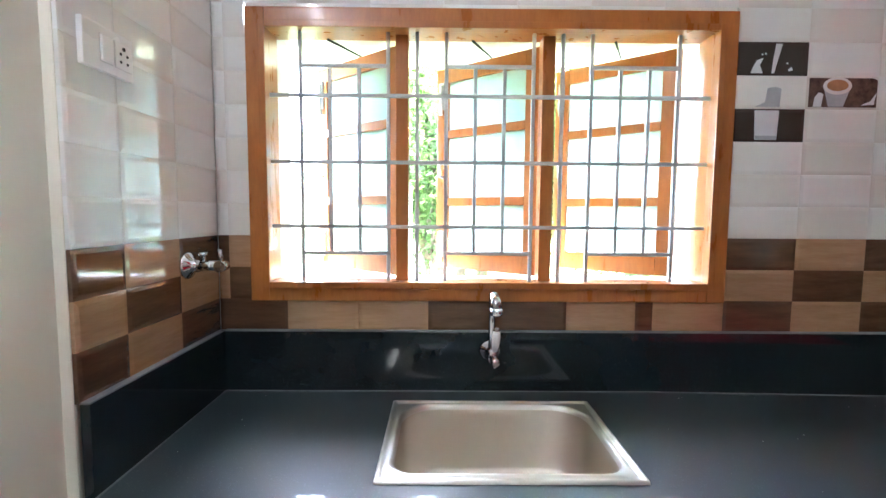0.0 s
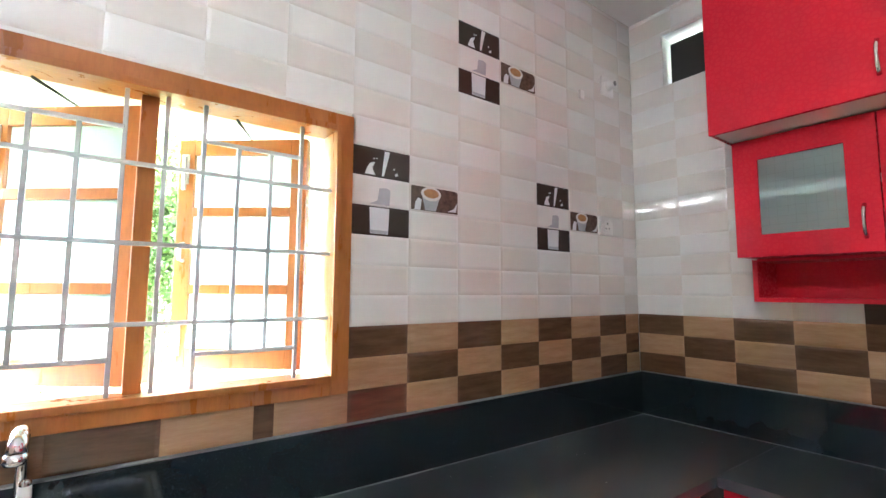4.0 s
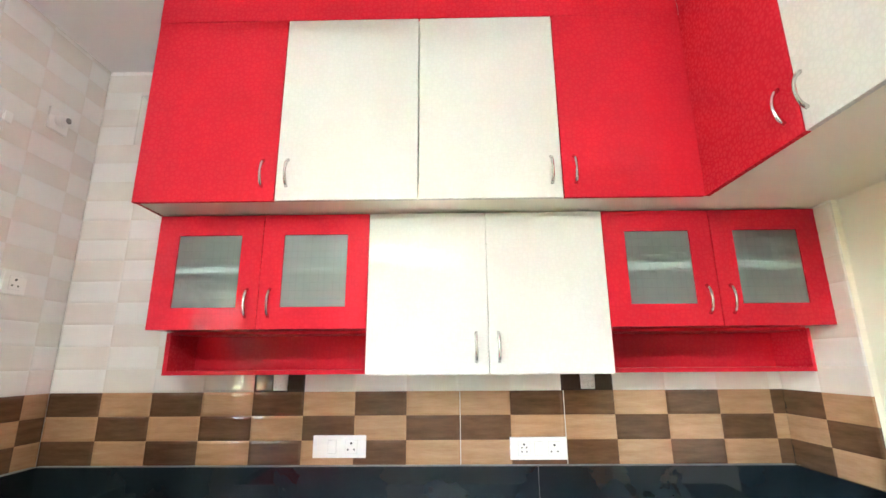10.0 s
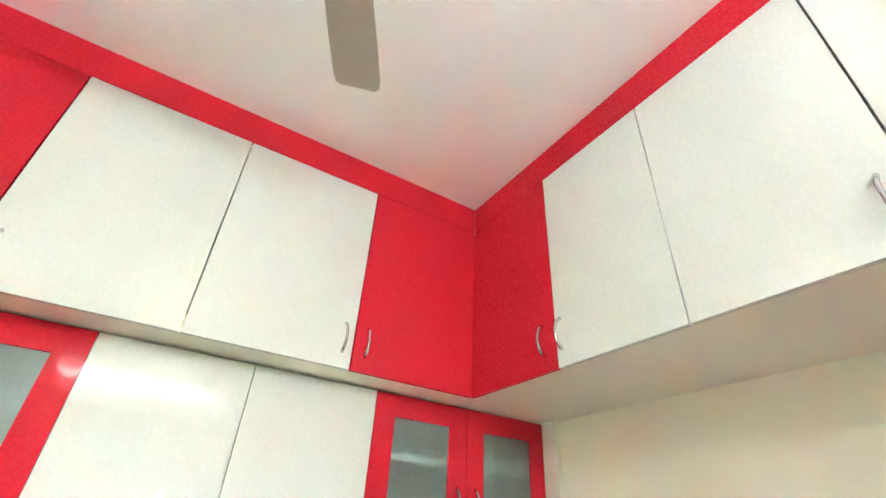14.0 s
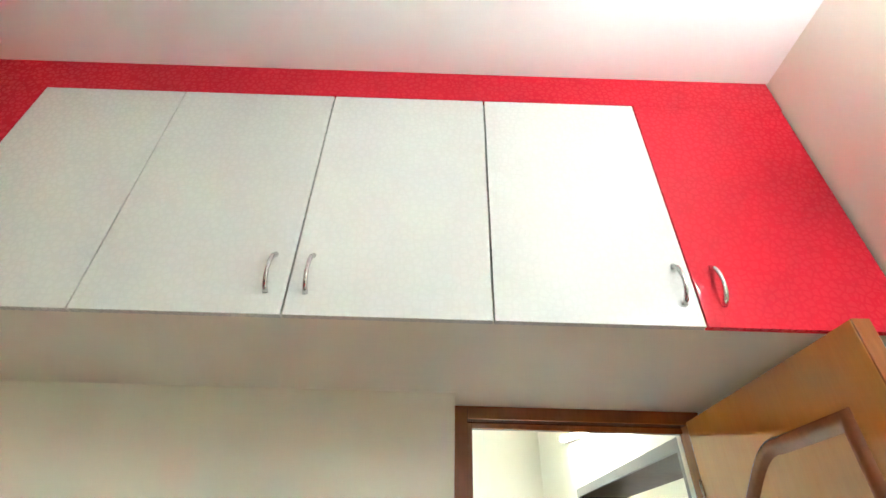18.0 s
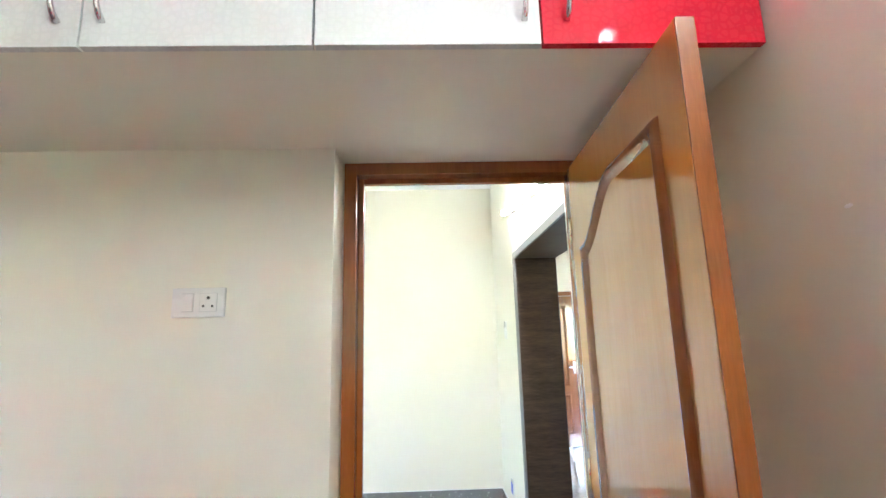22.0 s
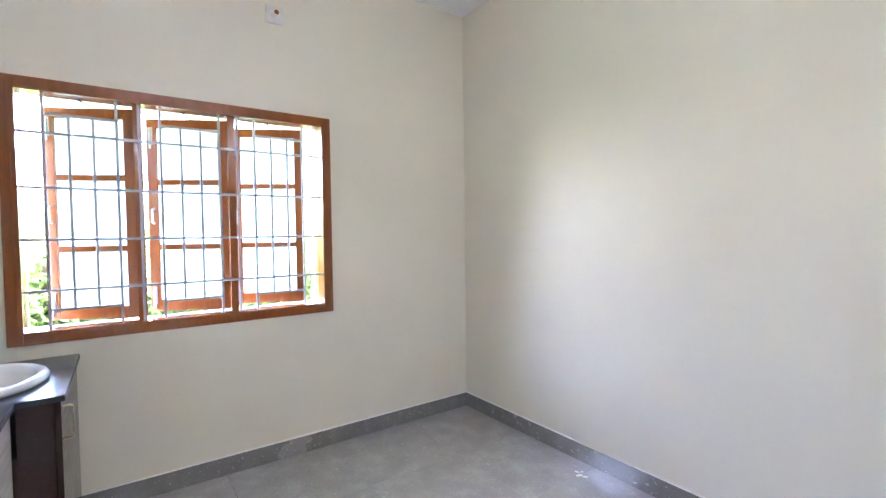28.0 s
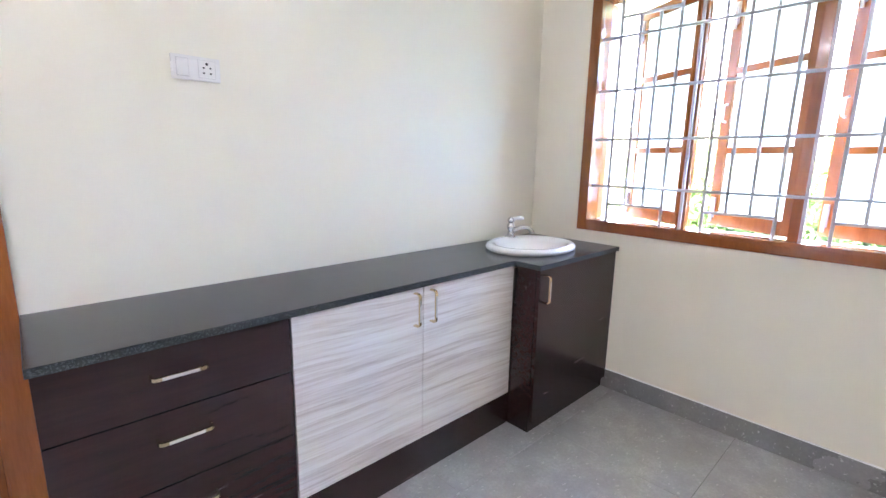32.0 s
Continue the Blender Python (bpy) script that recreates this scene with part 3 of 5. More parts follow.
# ---- kitchen cabinets ----
def bow_handle(parent, at, axis="x", length=0.105, material=M_CHROME, reach=0.026):
    """Upright bow handle standing out of a door along -x or +y."""
    out = Vector({"-x": (-1, 0, 0), "+y": (0, 1, 0), "-y": (0, -1, 0)}[axis])
    c = Vector(at)
    pts, rad = [], []
    for k in range(9):
        s = k / 8
        pts.append(c + Vector((0, 0, (s - 0.5) * length)) + out * (reach * (math.sin(math.pi * s) ** 0.6)))
        rad.append(0.0045 + 0.002 * abs(2 * s - 1))
    return part("handle", tube(pts, rad, 8), material, parent, "bright chrome bow handle")


def loft_unit(n, lo, hi, material, handle, axis, colour):
    """One loft door with its box behind it. The front lies in x (axis -x) or y (axis +y)."""
    g = 0.0022
    if axis == "-x":
        t = thing("loft_cabinet", f"{colour} laminate loft cabinet door under the ceiling", "cabinet", (LOFT_X, (lo + hi) / 2, LOFT_Z), group="loft cabinets")
        w = (hi - lo) / 2 - g
        d = part("door", box((0, -w, -0.004), (0.018, w, LOFT_T - LOFT_Z - g), 0.0015), material, t)
        part("body", boxes(((0.024, -w, 0.062), (0.45, w, LOFT_T - LOFT_Z))), M_CARCASS, t)
        if handle is not None:
            bow_handle(d, (0, handle - (lo + hi) / 2, 0.102), axis)
    else:
        t = thing("loft_cabinet", f"{colour} laminate loft cabinet door under the ceiling", "cabinet", ((lo + hi) / 2, LOFT_Y, LOFT_Z), group="loft cabinets")
        w = (hi - lo) / 2 - g
        d = part("door", box((-w, -0.018, -0.004), (w, 0, LOFT_T - LOFT_Z - g), 0.0015), material, t)
        part("body", boxes(((-w, -0.45, 0.062), (w, -0.024, LOFT_T - LOFT_Z))), M_CARCASS, t)
        if handle is not None:
            bow_handle(d, (handle - (lo + hi) / 2, 0, 0.102), axis)


for lo, hi, mt, hd, c in ((0.878, 1.401, M_RED, 0.928, "red"), (0.355, 0.878, M_WHITE, 0.837, "white"), (-0.170, 0.355, M_WHITE, -0.132, "white"), (LOFT_Y - 0.0, -0.170, M_RED, -0.217, "red")):
    loft_unit(0, lo, hi, mt, hd, "-x", c)
for lo, hi, mt, hd, c in ((2.102, LOFT_X + 0.012, M_RED, 2.160, "red"), (1.663, 2.102, M_WHITE, 2.078, "white"), (1.194, 1.663, M_WHITE, 1.240, "white"), (0.725, 1.194, M_WHITE, 1.150, "white"),
                          (0.253, 0.725, M_WHITE, 0.288, "white"), (KW + 0.002, 0.253, M_RED, 0.198, "red")):
    loft_unit(0, lo, hi, mt, hd, "+y", c)
tr = thing("loft_fascia", "red laminate strip between loft doors and ceiling", "panel")
part("panel", box((LOFT_X, LOFT_Y, LOFT_T), (LOFT_X + 0.018, 1.401, H), 0.001), M_RED, tr)
part("panel", box((KW, LOFT_Y - 0.018, LOFT_T), (LOFT_X, LOFT_Y, H), 0.001), M_RED, tr)
part("end_panel", box((LOFT_X + 0.018, 1.385, LOFT_Z), (KE, 1.401, H), 0.001), M_RED, tr)

WX = 2.72
for name, y0, y1, kind in (("n", 0.555, 1.382, "glass"), ("m", -0.348, 0.555, "white"), ("s", -1.172, -0.348, "glass")):
    mid = (y0 + y1) / 2
    if kind == "white":
        t = thing("wall_cabinet", "white laminate double-door wall cabinet above the counter", "cabinet", (WX, mid, 1.50))
        part("body", boxes(((0.022, y0 - mid + 0.001, 0.004), (KE - WX, y1 - mid - 0.001, 0.61))), M_WHITE, t)
        for a, b, h in ((mid + 0.0015, y1 - 0.001, mid + 0.046), (y0 + 0.001, mid - 0.0015, mid - 0.037)):
            d = part("door", box((0, a - mid, 0), (0.018, b - mid, 0.612), 0.0015), M_WHITE, t)
            bow_handle(d, (0, h - mid, 0.097), "-x")
        continue
    t = thing("wall_cabinet", "red laminate wall cabinet, frosted glass doors, open niche below", "cabinet", (WX, mid, 1.50), group="glass wall cabinets")
    zb = 0.165
    hw = (y1 - y0) / 2 - 0.001
    part("body", boxes(((0.022, -hw, zb + 0.004), (KE - WX, hw, zb + 0.018)), ((0.022, -hw, 0.594), (KE - WX, hw, 0.612)),
                       ((0.022, -hw, zb + 0.018), (KE - WX, -hw + 0.016, 0.594)), ((0.022, hw - 0.016, zb + 0.018), (KE - WX, hw, 0.594)),
                       ((KE - WX - 0.012, -hw + 0.016, zb + 0.018), (KE - WX - 0.001, hw - 0.016, 0.594))), M_RED, t)
    part("lining", boxes(((KE - WX - 0.018, -hw + 0.017, zb + 0.019), (KE - WX - 0.0125, hw - 0.017, 0.593))), M_GREYTRIM, t, "grey inner back panel")
    part("shelf", box((0.0118, -hw + 0.016, 0.385), (KE - WX - 0.019, hw - 0.016, 0.412), 0.001), M_CERAMIC, t, "white inner shelf")
    for lo, hi in (((0.135, -hw, 0.0), (KE - WX, hw, 0.016)), ((0.135, -hw, 0.016), (KE - WX, -hw + 0.018, zb)), ((0.135, hw - 0.018, 0.016), (KE - WX, hw, zb)),
                   ((KE - WX - 0.014, -hw + 0.018, 0.016), (KE - WX, hw - 0.018, zb)), ((0.135, -hw + 0.018, zb - 0.008), (KE - WX - 0.014, hw - 0.018, zb + 0.003))):
        part("niche_panel", box(lo, hi, 0.0008, 1), M_RED, t)
    for a, b, side in ((0.0015, hw, 1), (-hw, -0.0015, -1)):
        q = 0.082
        z0, z1 = zb + 0.002, 0.612
        d = part("door", ring(0, 0.018, (a, z0, b, z1), (a + q, z0 + q, b - q, z1 - q)), M_RED, t)
        pn = part("pane", box((0.007, a + q - 0.003, z0 + q - 0.003), (0.011, b - q + 0.003, z1 - q + 0.003), 0), M_FROST_CAB, d, "frosted glass pane with an etched grid")
        gl = bmesh.new()
        ya, yb, za, zz = a + q, b - q, z0 + q, z1 - q
        rnd = random.Random(5 + side)
        for k in range(1, 9):
            yy = ya + (yb - ya) * k / 9 + rnd.uniform(-0.004, 0.004)
            c0 = za + (zz - za) * rnd.choice((0, 0, 0.1, 0.25))
            block(gl, (0.0066, yy - 0.0007, c0), (0.0069, yy + 0.0007, zz - (zz - za) * rnd.choice((0, 0, 0.12))))
            zk = za + (zz - za) * k / 9 + rnd.uniform(-0.004, 0.004)
            block(gl, (0.0064, ya + (yb - ya) * rnd.choice((0, 0, 0.15)), zk - 0.0007), (0.0069, yb, zk + 0.0007))
        tagged(part("etched_grid", gl, M_ETCH, d), kind="stuff")
        pn.visible_shadow = False
        bow_handle(d, (0, side * 0.043, 0.265), "-x")

# counter, base units, splash slabs
t = thing("kitchen_counter", "polished black granite counter turning the corner under the window", "counter", (0, 0, 0))
SX0, SX1, SY0, SY1 = 0.402, 0.954, 1.494, 1.880


def lift(x):
    """The slab rises a little towards the sink."""
    return 0.025 * min(1.0, max(0.0, (3.05 - x) / 1.85))


def lifted(bm):
    for v in bm.verts:
        v.co.z += lift(v.co.x)
    return bm


def cut_slab(xs, ys, z0, z1, skip):
    """One slab over a grid of cells, with one cell left open."""
    bm = bmesh.new()
    v = {(i, j, k): bm.verts.new((x, y, z)) for i, x in enumerate(xs) for j, y in enumerate(ys) for k, z in enumerate((z0, z1))}
    have = {(i, j) for i in range(len(xs) - 1) for j in range(len(ys) - 1)} - {skip}
    for i, j in have:
        bm.faces.new((v[i, j, 1], v[i + 1, j, 1], v[i + 1, j + 1, 1], v[i, j + 1, 1]))
        bm.faces.new((v[i, j, 0], v[i, j + 1, 0], v[i + 1, j + 1, 0], v[i + 1, j, 0]))
        for di, dj, a, b in ((-1, 0, (i, j), (i, j + 1)), (1, 0, (i + 1, j + 1), (i + 1, j)), (0, -1, (i + 1, j), (i, j)), (0, 1, (i, j + 1), (i + 1, j + 1))):
            if (i + di, j + dj) not in have:
                bm.faces.new((v[(*a, 1)], v[(*b, 1)], v[(*b, 0)], v[(*a, 0)]))
    bmesh.ops.recalc_face_normals(bm, faces=bm.faces)
    return bm


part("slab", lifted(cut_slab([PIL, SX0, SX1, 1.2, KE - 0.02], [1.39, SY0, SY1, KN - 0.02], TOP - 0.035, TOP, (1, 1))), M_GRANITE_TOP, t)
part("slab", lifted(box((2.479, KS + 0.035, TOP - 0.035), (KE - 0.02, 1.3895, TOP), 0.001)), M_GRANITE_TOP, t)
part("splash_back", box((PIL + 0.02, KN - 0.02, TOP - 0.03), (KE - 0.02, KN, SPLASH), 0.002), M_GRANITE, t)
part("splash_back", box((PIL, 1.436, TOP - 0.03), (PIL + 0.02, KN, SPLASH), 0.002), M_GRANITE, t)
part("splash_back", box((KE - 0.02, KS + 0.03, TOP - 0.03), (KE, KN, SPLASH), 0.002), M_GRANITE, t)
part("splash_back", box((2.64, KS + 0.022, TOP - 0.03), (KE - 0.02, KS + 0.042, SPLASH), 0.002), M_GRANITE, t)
sl = thing("sealant_line", "pale grey sealant bead along the splash slabs", "sealant", (0, 0, 0))
M_SEAL = surface("grey_cement_joint", (0.17, 0.17, 0.17), 0.7, var=0.3, big=9)
for a, b in ((PIL + 0.02, 1.2), (1.2, KE - 0.02)):
    part("bead", lifted(box((a, KN - 0.0235, TOP - 0.001), (b, KN - 0.0195, TOP + 0.002), 0)), M_SEAL, sl)
for lo, hi in (((PIL + 0.0195, 1.437, TOP + 0.024), (PIL + 0.0235, KN - 0.02, TOP + 0.027)), ((KE - 0.0235, KS + 0.045, TOP - 0.001), (KE - 0.0195, KN - 0.02, TOP + 0.003)),
               ((PIL + 0.02, KN - 0.019, SPLASH - 0.001), (KE - 0.02, KN - 0.001, SPLASH + 0.0035)), ((PIL + 0.001, 1.437, SPLASH - 0.001), (PIL + 0.019, KN - 0.02, SPLASH + 0.0035)), ((KE - 0.019, KS + 0.045, SPLASH - 0.001), (KE - 0.001, KN - 0.02, SPLASH + 0.0035))):
    part("bead", box(lo, hi, 0.001), M_SEAL, sl)
for x0, x1 in ((PIL + 0.003, 0.36), (0.362, 1.0), (1.002, 1.72), (1.722, 2.44)):
    t = thing("base_cabinet", "red laminate base cabinet under the black counter", "cabinet", ((x0 + x1) / 2, 1.43, 0), group="kitchen base cabinets")
    w = (x1 - x0) / 2 - 0.001
    part("body", boxes(((-w, 0.02, 0.10), (w, 0.54, 0.70)), ((-w, 0.06, 0), (w, 0.54, 0.10))), M_RED, t)
    for s in (-1, 1):
        d = part("door", box((min(0, s * w) + 0.0015, 0, 0.11), (max(0, s * w) - 0.0015, 0.018, 0.875), 0.0015), M_RED, t)
        bow_handle(d, (s * 0.04, 0, 0.74), "-y")
for y0, y1 in ((-1.155, -0.55), (-0.548, 0.10), (0.102, 0.75), (0.752, 1.386)):
    t = thing("base_cabinet", "red laminate base cabinet under the black counter", "cabinet", (2.51, (y0 + y1) / 2, 0), group="kitchen base cabinets")
    w = (y1 - y0) / 2 - 0.001
    part("body", boxes(((0.02, -w, 0.10), (0.54, w, 0.86)), ((0.06, -w, 0), (0.54, w, 0.10))), M_RED, t)
    for s in (-1, 1):
        d = part("door", box((0, min(0, s * w) + 0.0015, 0.11), (0.018, max(0, s * w) - 0.0015, 0.875), 0.0015), M_RED, t)
        bow_handle(d, (0, s * 0.04, 0.74), "-x")


rnd = random.Random(31)
bm = bmesh.new()
for k in range(60):
    x, y = (rnd.uniform(PIL + 0.05, 2.4), rnd.uniform(1.40, 1.96)) if k % 3 else (rnd.uniform(2.5, 3.02), rnd.uniform(-1.1, 1.9))
    if 0.37 < x < 1.0 and 1.46 < y < 1.91:
        continue
    s = rnd.choice((0.0005, 0.0007, 0.0011))
    block(bm, (x - s, y - s * rnd.uniform(0.6, 1.4), TOP - 0.0002 + lift(x)), (x + s, y + s, TOP + s + lift(x)))
tagged(part("paint_crumbs", bm, M_CARCASS), "tiny white paint crumbs scattered on the granite", "crumbs", kind="stuff")
part("joint", box((KE - 0.0208, -0.1115, TOP + 0.003), (KE - 0.0195, -0.1100, SPLASH), 0), M_SEAL, sl, "thin upright slab joint")
t = thing("loft_screws", "two small screw heads on the white loft door", "screws", (1.97, LOFT_Y, 2.85))
for dx in (-0.025, 0.02):
    part("screw", lathe([(0, 0.0012), (0.0028, 0.001), (0.0032, 0)], 10, m=pose(dx, 0, 0, -90)), M_GRILLE, t)
t = thing("wall_chip", "small chipped patch in the cream wall paint", "paint chip", (KW - 0.005, -0.575, 1.731))
part("chip", lathe([(0, 0.0012), (0.003, 0.001), (0.004, 0)], 9, m=pose(0, 0, 0, 0, 90, 0), sy=2.4), M_CEIL, t)


# ---- sink and taps ----
def rounded(x0, y0, x1, y1, r, n=6, rear=None):
    """A rectangle with rounded corners; the two at the back may be cut wider."""
    q = rear or r
    pts = []
    for cx, cy, a0, r in ((x1 - q, y1 - q, 0, q), (x0 + q, y1 - q, 90, q), (x0 + r, y0 + r, 180, r), (x1 - r, y0 + r, 270, r)):
        pts += [(cx + r * math.cos(radians(a0 + 90 * k / n)), cy + r * math.sin(radians(a0 + 90 * k / n))) for k in range(n + 1)]
    return pts


t = thing("kitchen_sink", "brushed steel single-bowl sink set in black granite", "sink", (0, 0, TOP + 0.025))
def nested(steps):
    """A dished body from insets of one rectangle: (inset, corner radius, height)."""
    bm = bmesh.new()
    rings = []
    for e, r, z in steps:
        rings.append([bm.verts.new((x, y, z)) for x, y in rounded(0.392 + e, 1.484 + e, 0.964 - e, 1.890 - e, r, rear=0.098 if e > 0.02 else None)])
    for a, b in zip(rings, rings[1:]):
        for k in range(len(a)):
            f = bm.faces.new((a[k], a[(k + 1) % len(a)], b[(k + 1) % len(b)], b[k]))
            f.smooth = True
    return bm, rings


bm, _ = nested(((0.0, 0.005, 0.0005), (0.0012, 0.005, 0.006), (0.004, 0.006, 0.0078), (0.009, 0.007, 0.0078), (0.0115, 0.008, 0.004), (0.019, 0.012, 0.0035), (0.0215, 0.035, 0.0065), (0.026, 0.045, 0.0075), (0.031, 0.05, 0.0065), (0.0335, 0.052, 0.001), (0.0355, 0.053, -0.006)))
bmesh.ops.recalc_face_normals(bm, faces=bm.faces)
part("rim", bm, M_RIM, t, "bright ridged steel rim")
bm, rings = nested(((0.0352, 0.053, -0.005), (0.038, 0.053, -0.02), (0.046, 0.055, -0.17), (0.052, 0.06, -0.183), (0.07, 0.06, -0.19), (0.16, 0.025, -0.193)))
bm.faces.new(rings[-1])
bmesh.ops.recalc_face_normals(bm, faces=bm.faces)
part("bowl", bm, M_STEEL, t)
part("drain", lathe([(0, 0.004), (0.03, 0.004), (0.04, 0.0)], 20, m=Matrix.Translation((0.678, 1.687, -0.192))), M_CHROME, t, "round steel drain")

t = thing("kitchen_tap", "chrome wall tap with a swan neck over the sink", "tap", (0.682, KN - 0.02, 1.066))
part("flange", lathe([(0.0, 0), (0.031, 0), (0.033, 0.003), (0.030, 0.008), (0.016, 0.013), (0.013, 0.05)], 24, m=pose(0.002, 0, 0.006, 90)), M_CHROME, t)
part("body", lathe([(0, -0.020), (0.012, -0.018), (0.015, -0.008), (0.015, 0.014), (0.011, 0.024), (0, 0.026)], 16, m=pose(0.002, -0.058, 0.004, 0)), M_CHROME, t)
part("lever", tube([(0.008, -0.075, 0.026), (0.009, -0.082, 0.044), (0.010, -0.086, 0.068), (0.011, -0.088, 0.090)], [0.006, 0.0105, 0.0125, 0.010], 12), M_PLASTIC, t, "ivory white tap lever")
part("lever_cap", lathe([(0, 0.012), (0.006, 0.011), (0.010, 0.006), (0.010, 0)], 14, m=Matrix.Translation((0.011, -0.088, 0.089))), M_CHROME, t)
part("spindle", tube([(0.004, -0.055, 0.006), (0.007, -0.085, 0.002), (0.008, -0.108, 0.000), (0.008, -0.114, -0.002)], [0.012, 0.0135, 0.0125, 0.008], 14), M_CHROME, t)
part("drip_nut", tube([(0.007, -0.085, -0.006), (0.007, -0.086, -0.022)], [0.008, 0.006], 12), M_CHROME, t)
part("spout", tube([(0, -0.056, 0.020), (0, -0.056, 0.145), (0, -0.061, 0.168), (0, -0.073, 0.186), (0, -0.097, 0.196), (0, -0.126, 0.194), (0, -0.148, 0.182), (0, -0.159, 0.166)], [0.0095, 0.0095, 0.0105, 0.012, 0.013, 0.0145, 0.0155, 0.0155], 14), M_CHROME, t)
part("nozzle", tube([(0, -0.1585, 0.168), (0, -0.1615, 0.157), (0, -0.1625, 0.150)], [0.0185, 0.019, 0.014], 14), M_CHROME, t)

t = thing("angle_valve", "chrome angle valve on the tiled wall", "valve", (PIL, 1.815, 1.349))
part("flange", lathe([(0, 0), (0.036, 0), (0.0375, 0.004), (0.034, 0.010), (0.020, 0.018), (0.0155, 0.024), (0.0145, 0.04)], 24, m=pose(0, 0, 0, 0, 90, 0)), M_CHROME, t)
part("body", tube([(0.03, 0, 0), (0.092, 0, 0)], [0.0145, 0.013], 16), M_CHROME, t)
part("outlet", lathe([(0.008, 0), (0.008, 0.020), (0.012, 0.021), (0.012, 0.030), (0, 0.030)], 14, m=Matrix.Translation((0.045, 0, 0.006))), M_CHROME, t)
part("knob", tube([(0.098, 0.014, 0), (0.098, -0.022, 0)], [0.013, 0.0155], 16), M_CHROME, t)
part("lever", tube([(0.098, -0.010, 0.006), (0.097, -0.012, 0.045)], [0.007, 0.0055], 10), M_CHROME, t)


# ---- sockets, lamps, fan ----
def face(m_axis, at):
    """Pose of a wall plate: local x to the right as seen, -y out of the wall, z up."""
    return pose(*at, 0, 0, {"n": 0, "e": -90, "s": 180, "w": 90}[m_axis])


def plate(wall, at, w, h, items, label, group="wall sockets"):
    t = new("wall_socket")
    t.matrix_world = face(wall, at)
    tagged(t, label, "socket", group)
    part("plate", box((-w / 2, -0.012, -h / 2), (w / 2, 0, h / 2), 0.003), M_PLASTIC, t)
    for kind, u in items:
        e = 0.0178 if kind == "switch" else 0.0256
        part("module_gap", box((u - e, -0.0124, -0.0272), (u + e, -0.0115, 0.0272), 0), M_GAP, t, "thin grey gap round the module")
        if kind == "switch":
            part("switch", box((u - 0.016, -0.017, -0.025), (u + 0.016, -0.012, 0.025), 0.002), M_PLASTIC, t)
        else:
            part("outlet", box((u - 0.024, -0.0145, -0.026), (u + 0.024, -0.012, 0.026), 0.001), M_PLASTIC, t)
            holes = ((0, 0.013, 0.0048), (-0.013, -0.011, 0.0036), (0.013, -0.011, 0.0036))
            if kind == "five":
                holes = ((0, 0.016, 0.0042), (-0.010, -0.012, 0.003), (0.010, -0.012, 0.003), (-0.010, 0.004, 0.003), (0.010, 0.004, 0.003))
            bm = bmesh.new()
            for a, b, r in holes:
                lathe([(0, 0), (r, 0), (r, 0.0012)], 10, bm, pose(u + a, -0.0146, b, 90))
            part("holes", bm, M_SOCKET, t, "dark socket holes")
    return t


plate("e", (KE - 0.001, 0.713, 1.203), 0.222, 0.088, (("switch", -0.03), ("three", 0.05)), "white switch and three-pin socket plate on brown tiles")
plate("e", (KE - 0.001, -0.118, 1.193), 0.236, 0.088, (("five", -0.06), ("switch", 0.0), ("three", 0.065)), "white plate with two sockets on brown tiles")
plate("s", (1.175, KS, 1.640), 0.152, 0.086, (("switch", -0.03), ("three", 0.03)), "white switch and three-pin socket on the cream wall")
plate("w", (PIL + 0.001, 1.545, 1.815), 0.140, 0.088, (("switch", -0.01), ("five", 0.038)), "white switch and five-pin socket on glossy tiles")
plate("n", (1.32, DN, 1.501), 0.14, 0.072, (("switch", -0.04), ("five", 0.03)), "white switch and five-pin socket above the dining counter")
plate("n", (2.79, KN - 0.001, 1.862), 0.10, 0.09, (("three", 0.0),), "small white socket plate on white tiles")
plate("w", (DW, -3.79, 1.55), 0.09, 0.15, (), "white upright switch plate on the cream wall", "switch plates")
t = new("floor_socket")
t.matrix_world = face("w", (DW, -3.83, 0.285))
tagged(t, "low white socket still covered in blue film", "socket")
part("plate", box((-0.045, -0.010, -0.055), (0.045, 0, 0.055), 0.003), M_PLASTIC, t)
part("film", box((-0.036, -0.013, -0.046), (0.036, -0.010, 0.03), 0.001), M_BLUETAPE, t, "blue protective film")


def lamp_holder(wall, at, label, mouth=M_DARKTEAK):
    t = new("lamp_holder")
    t.matrix_world = face(wall, at)
    tagged(t, label, "lamp holder", "lamp holders")
    part("plate", box((-0.05, -0.012, -0.05), (0.05, 0, 0.05), 0.003), M_PLASTIC, t)
    part("holder", lathe([(0.026, 0), (0.026, 0.012), (0.019, 0.018), (0.019, 0.042), (0.0, 0.042)], 16, m=pose(0, -0.012, 0, 90)), M_PLASTIC, t)
    part("contact", lathe([(0.014, 0.0), (0.014, 0.002), (0.0, 0.002)], 14, m=pose(0, -0.0535, 0, 90)), mouth, t, "dark holder mouth")


lamp_holder("n", (2.83, KN - 0.001, 2.60), "white lamp holder on the tiled wall", M_GREYTRIM)
lamp_holder("s", (1.432, DS, 2.613), "empty white lamp holder high on the cream wall")
lamp_holder("e", (DE, -2.98, 2.66), "empty white lamp holder above the dining window")
t = thing("wall_hook", "small white wall hook on the tiles", "hook", (2.62, KN - 0.001, 2.50))
part("hook", box((-0.02, -0.012, -0.022), (0.012, 0, 0.022), 0.005), M_PLASTIC, t)


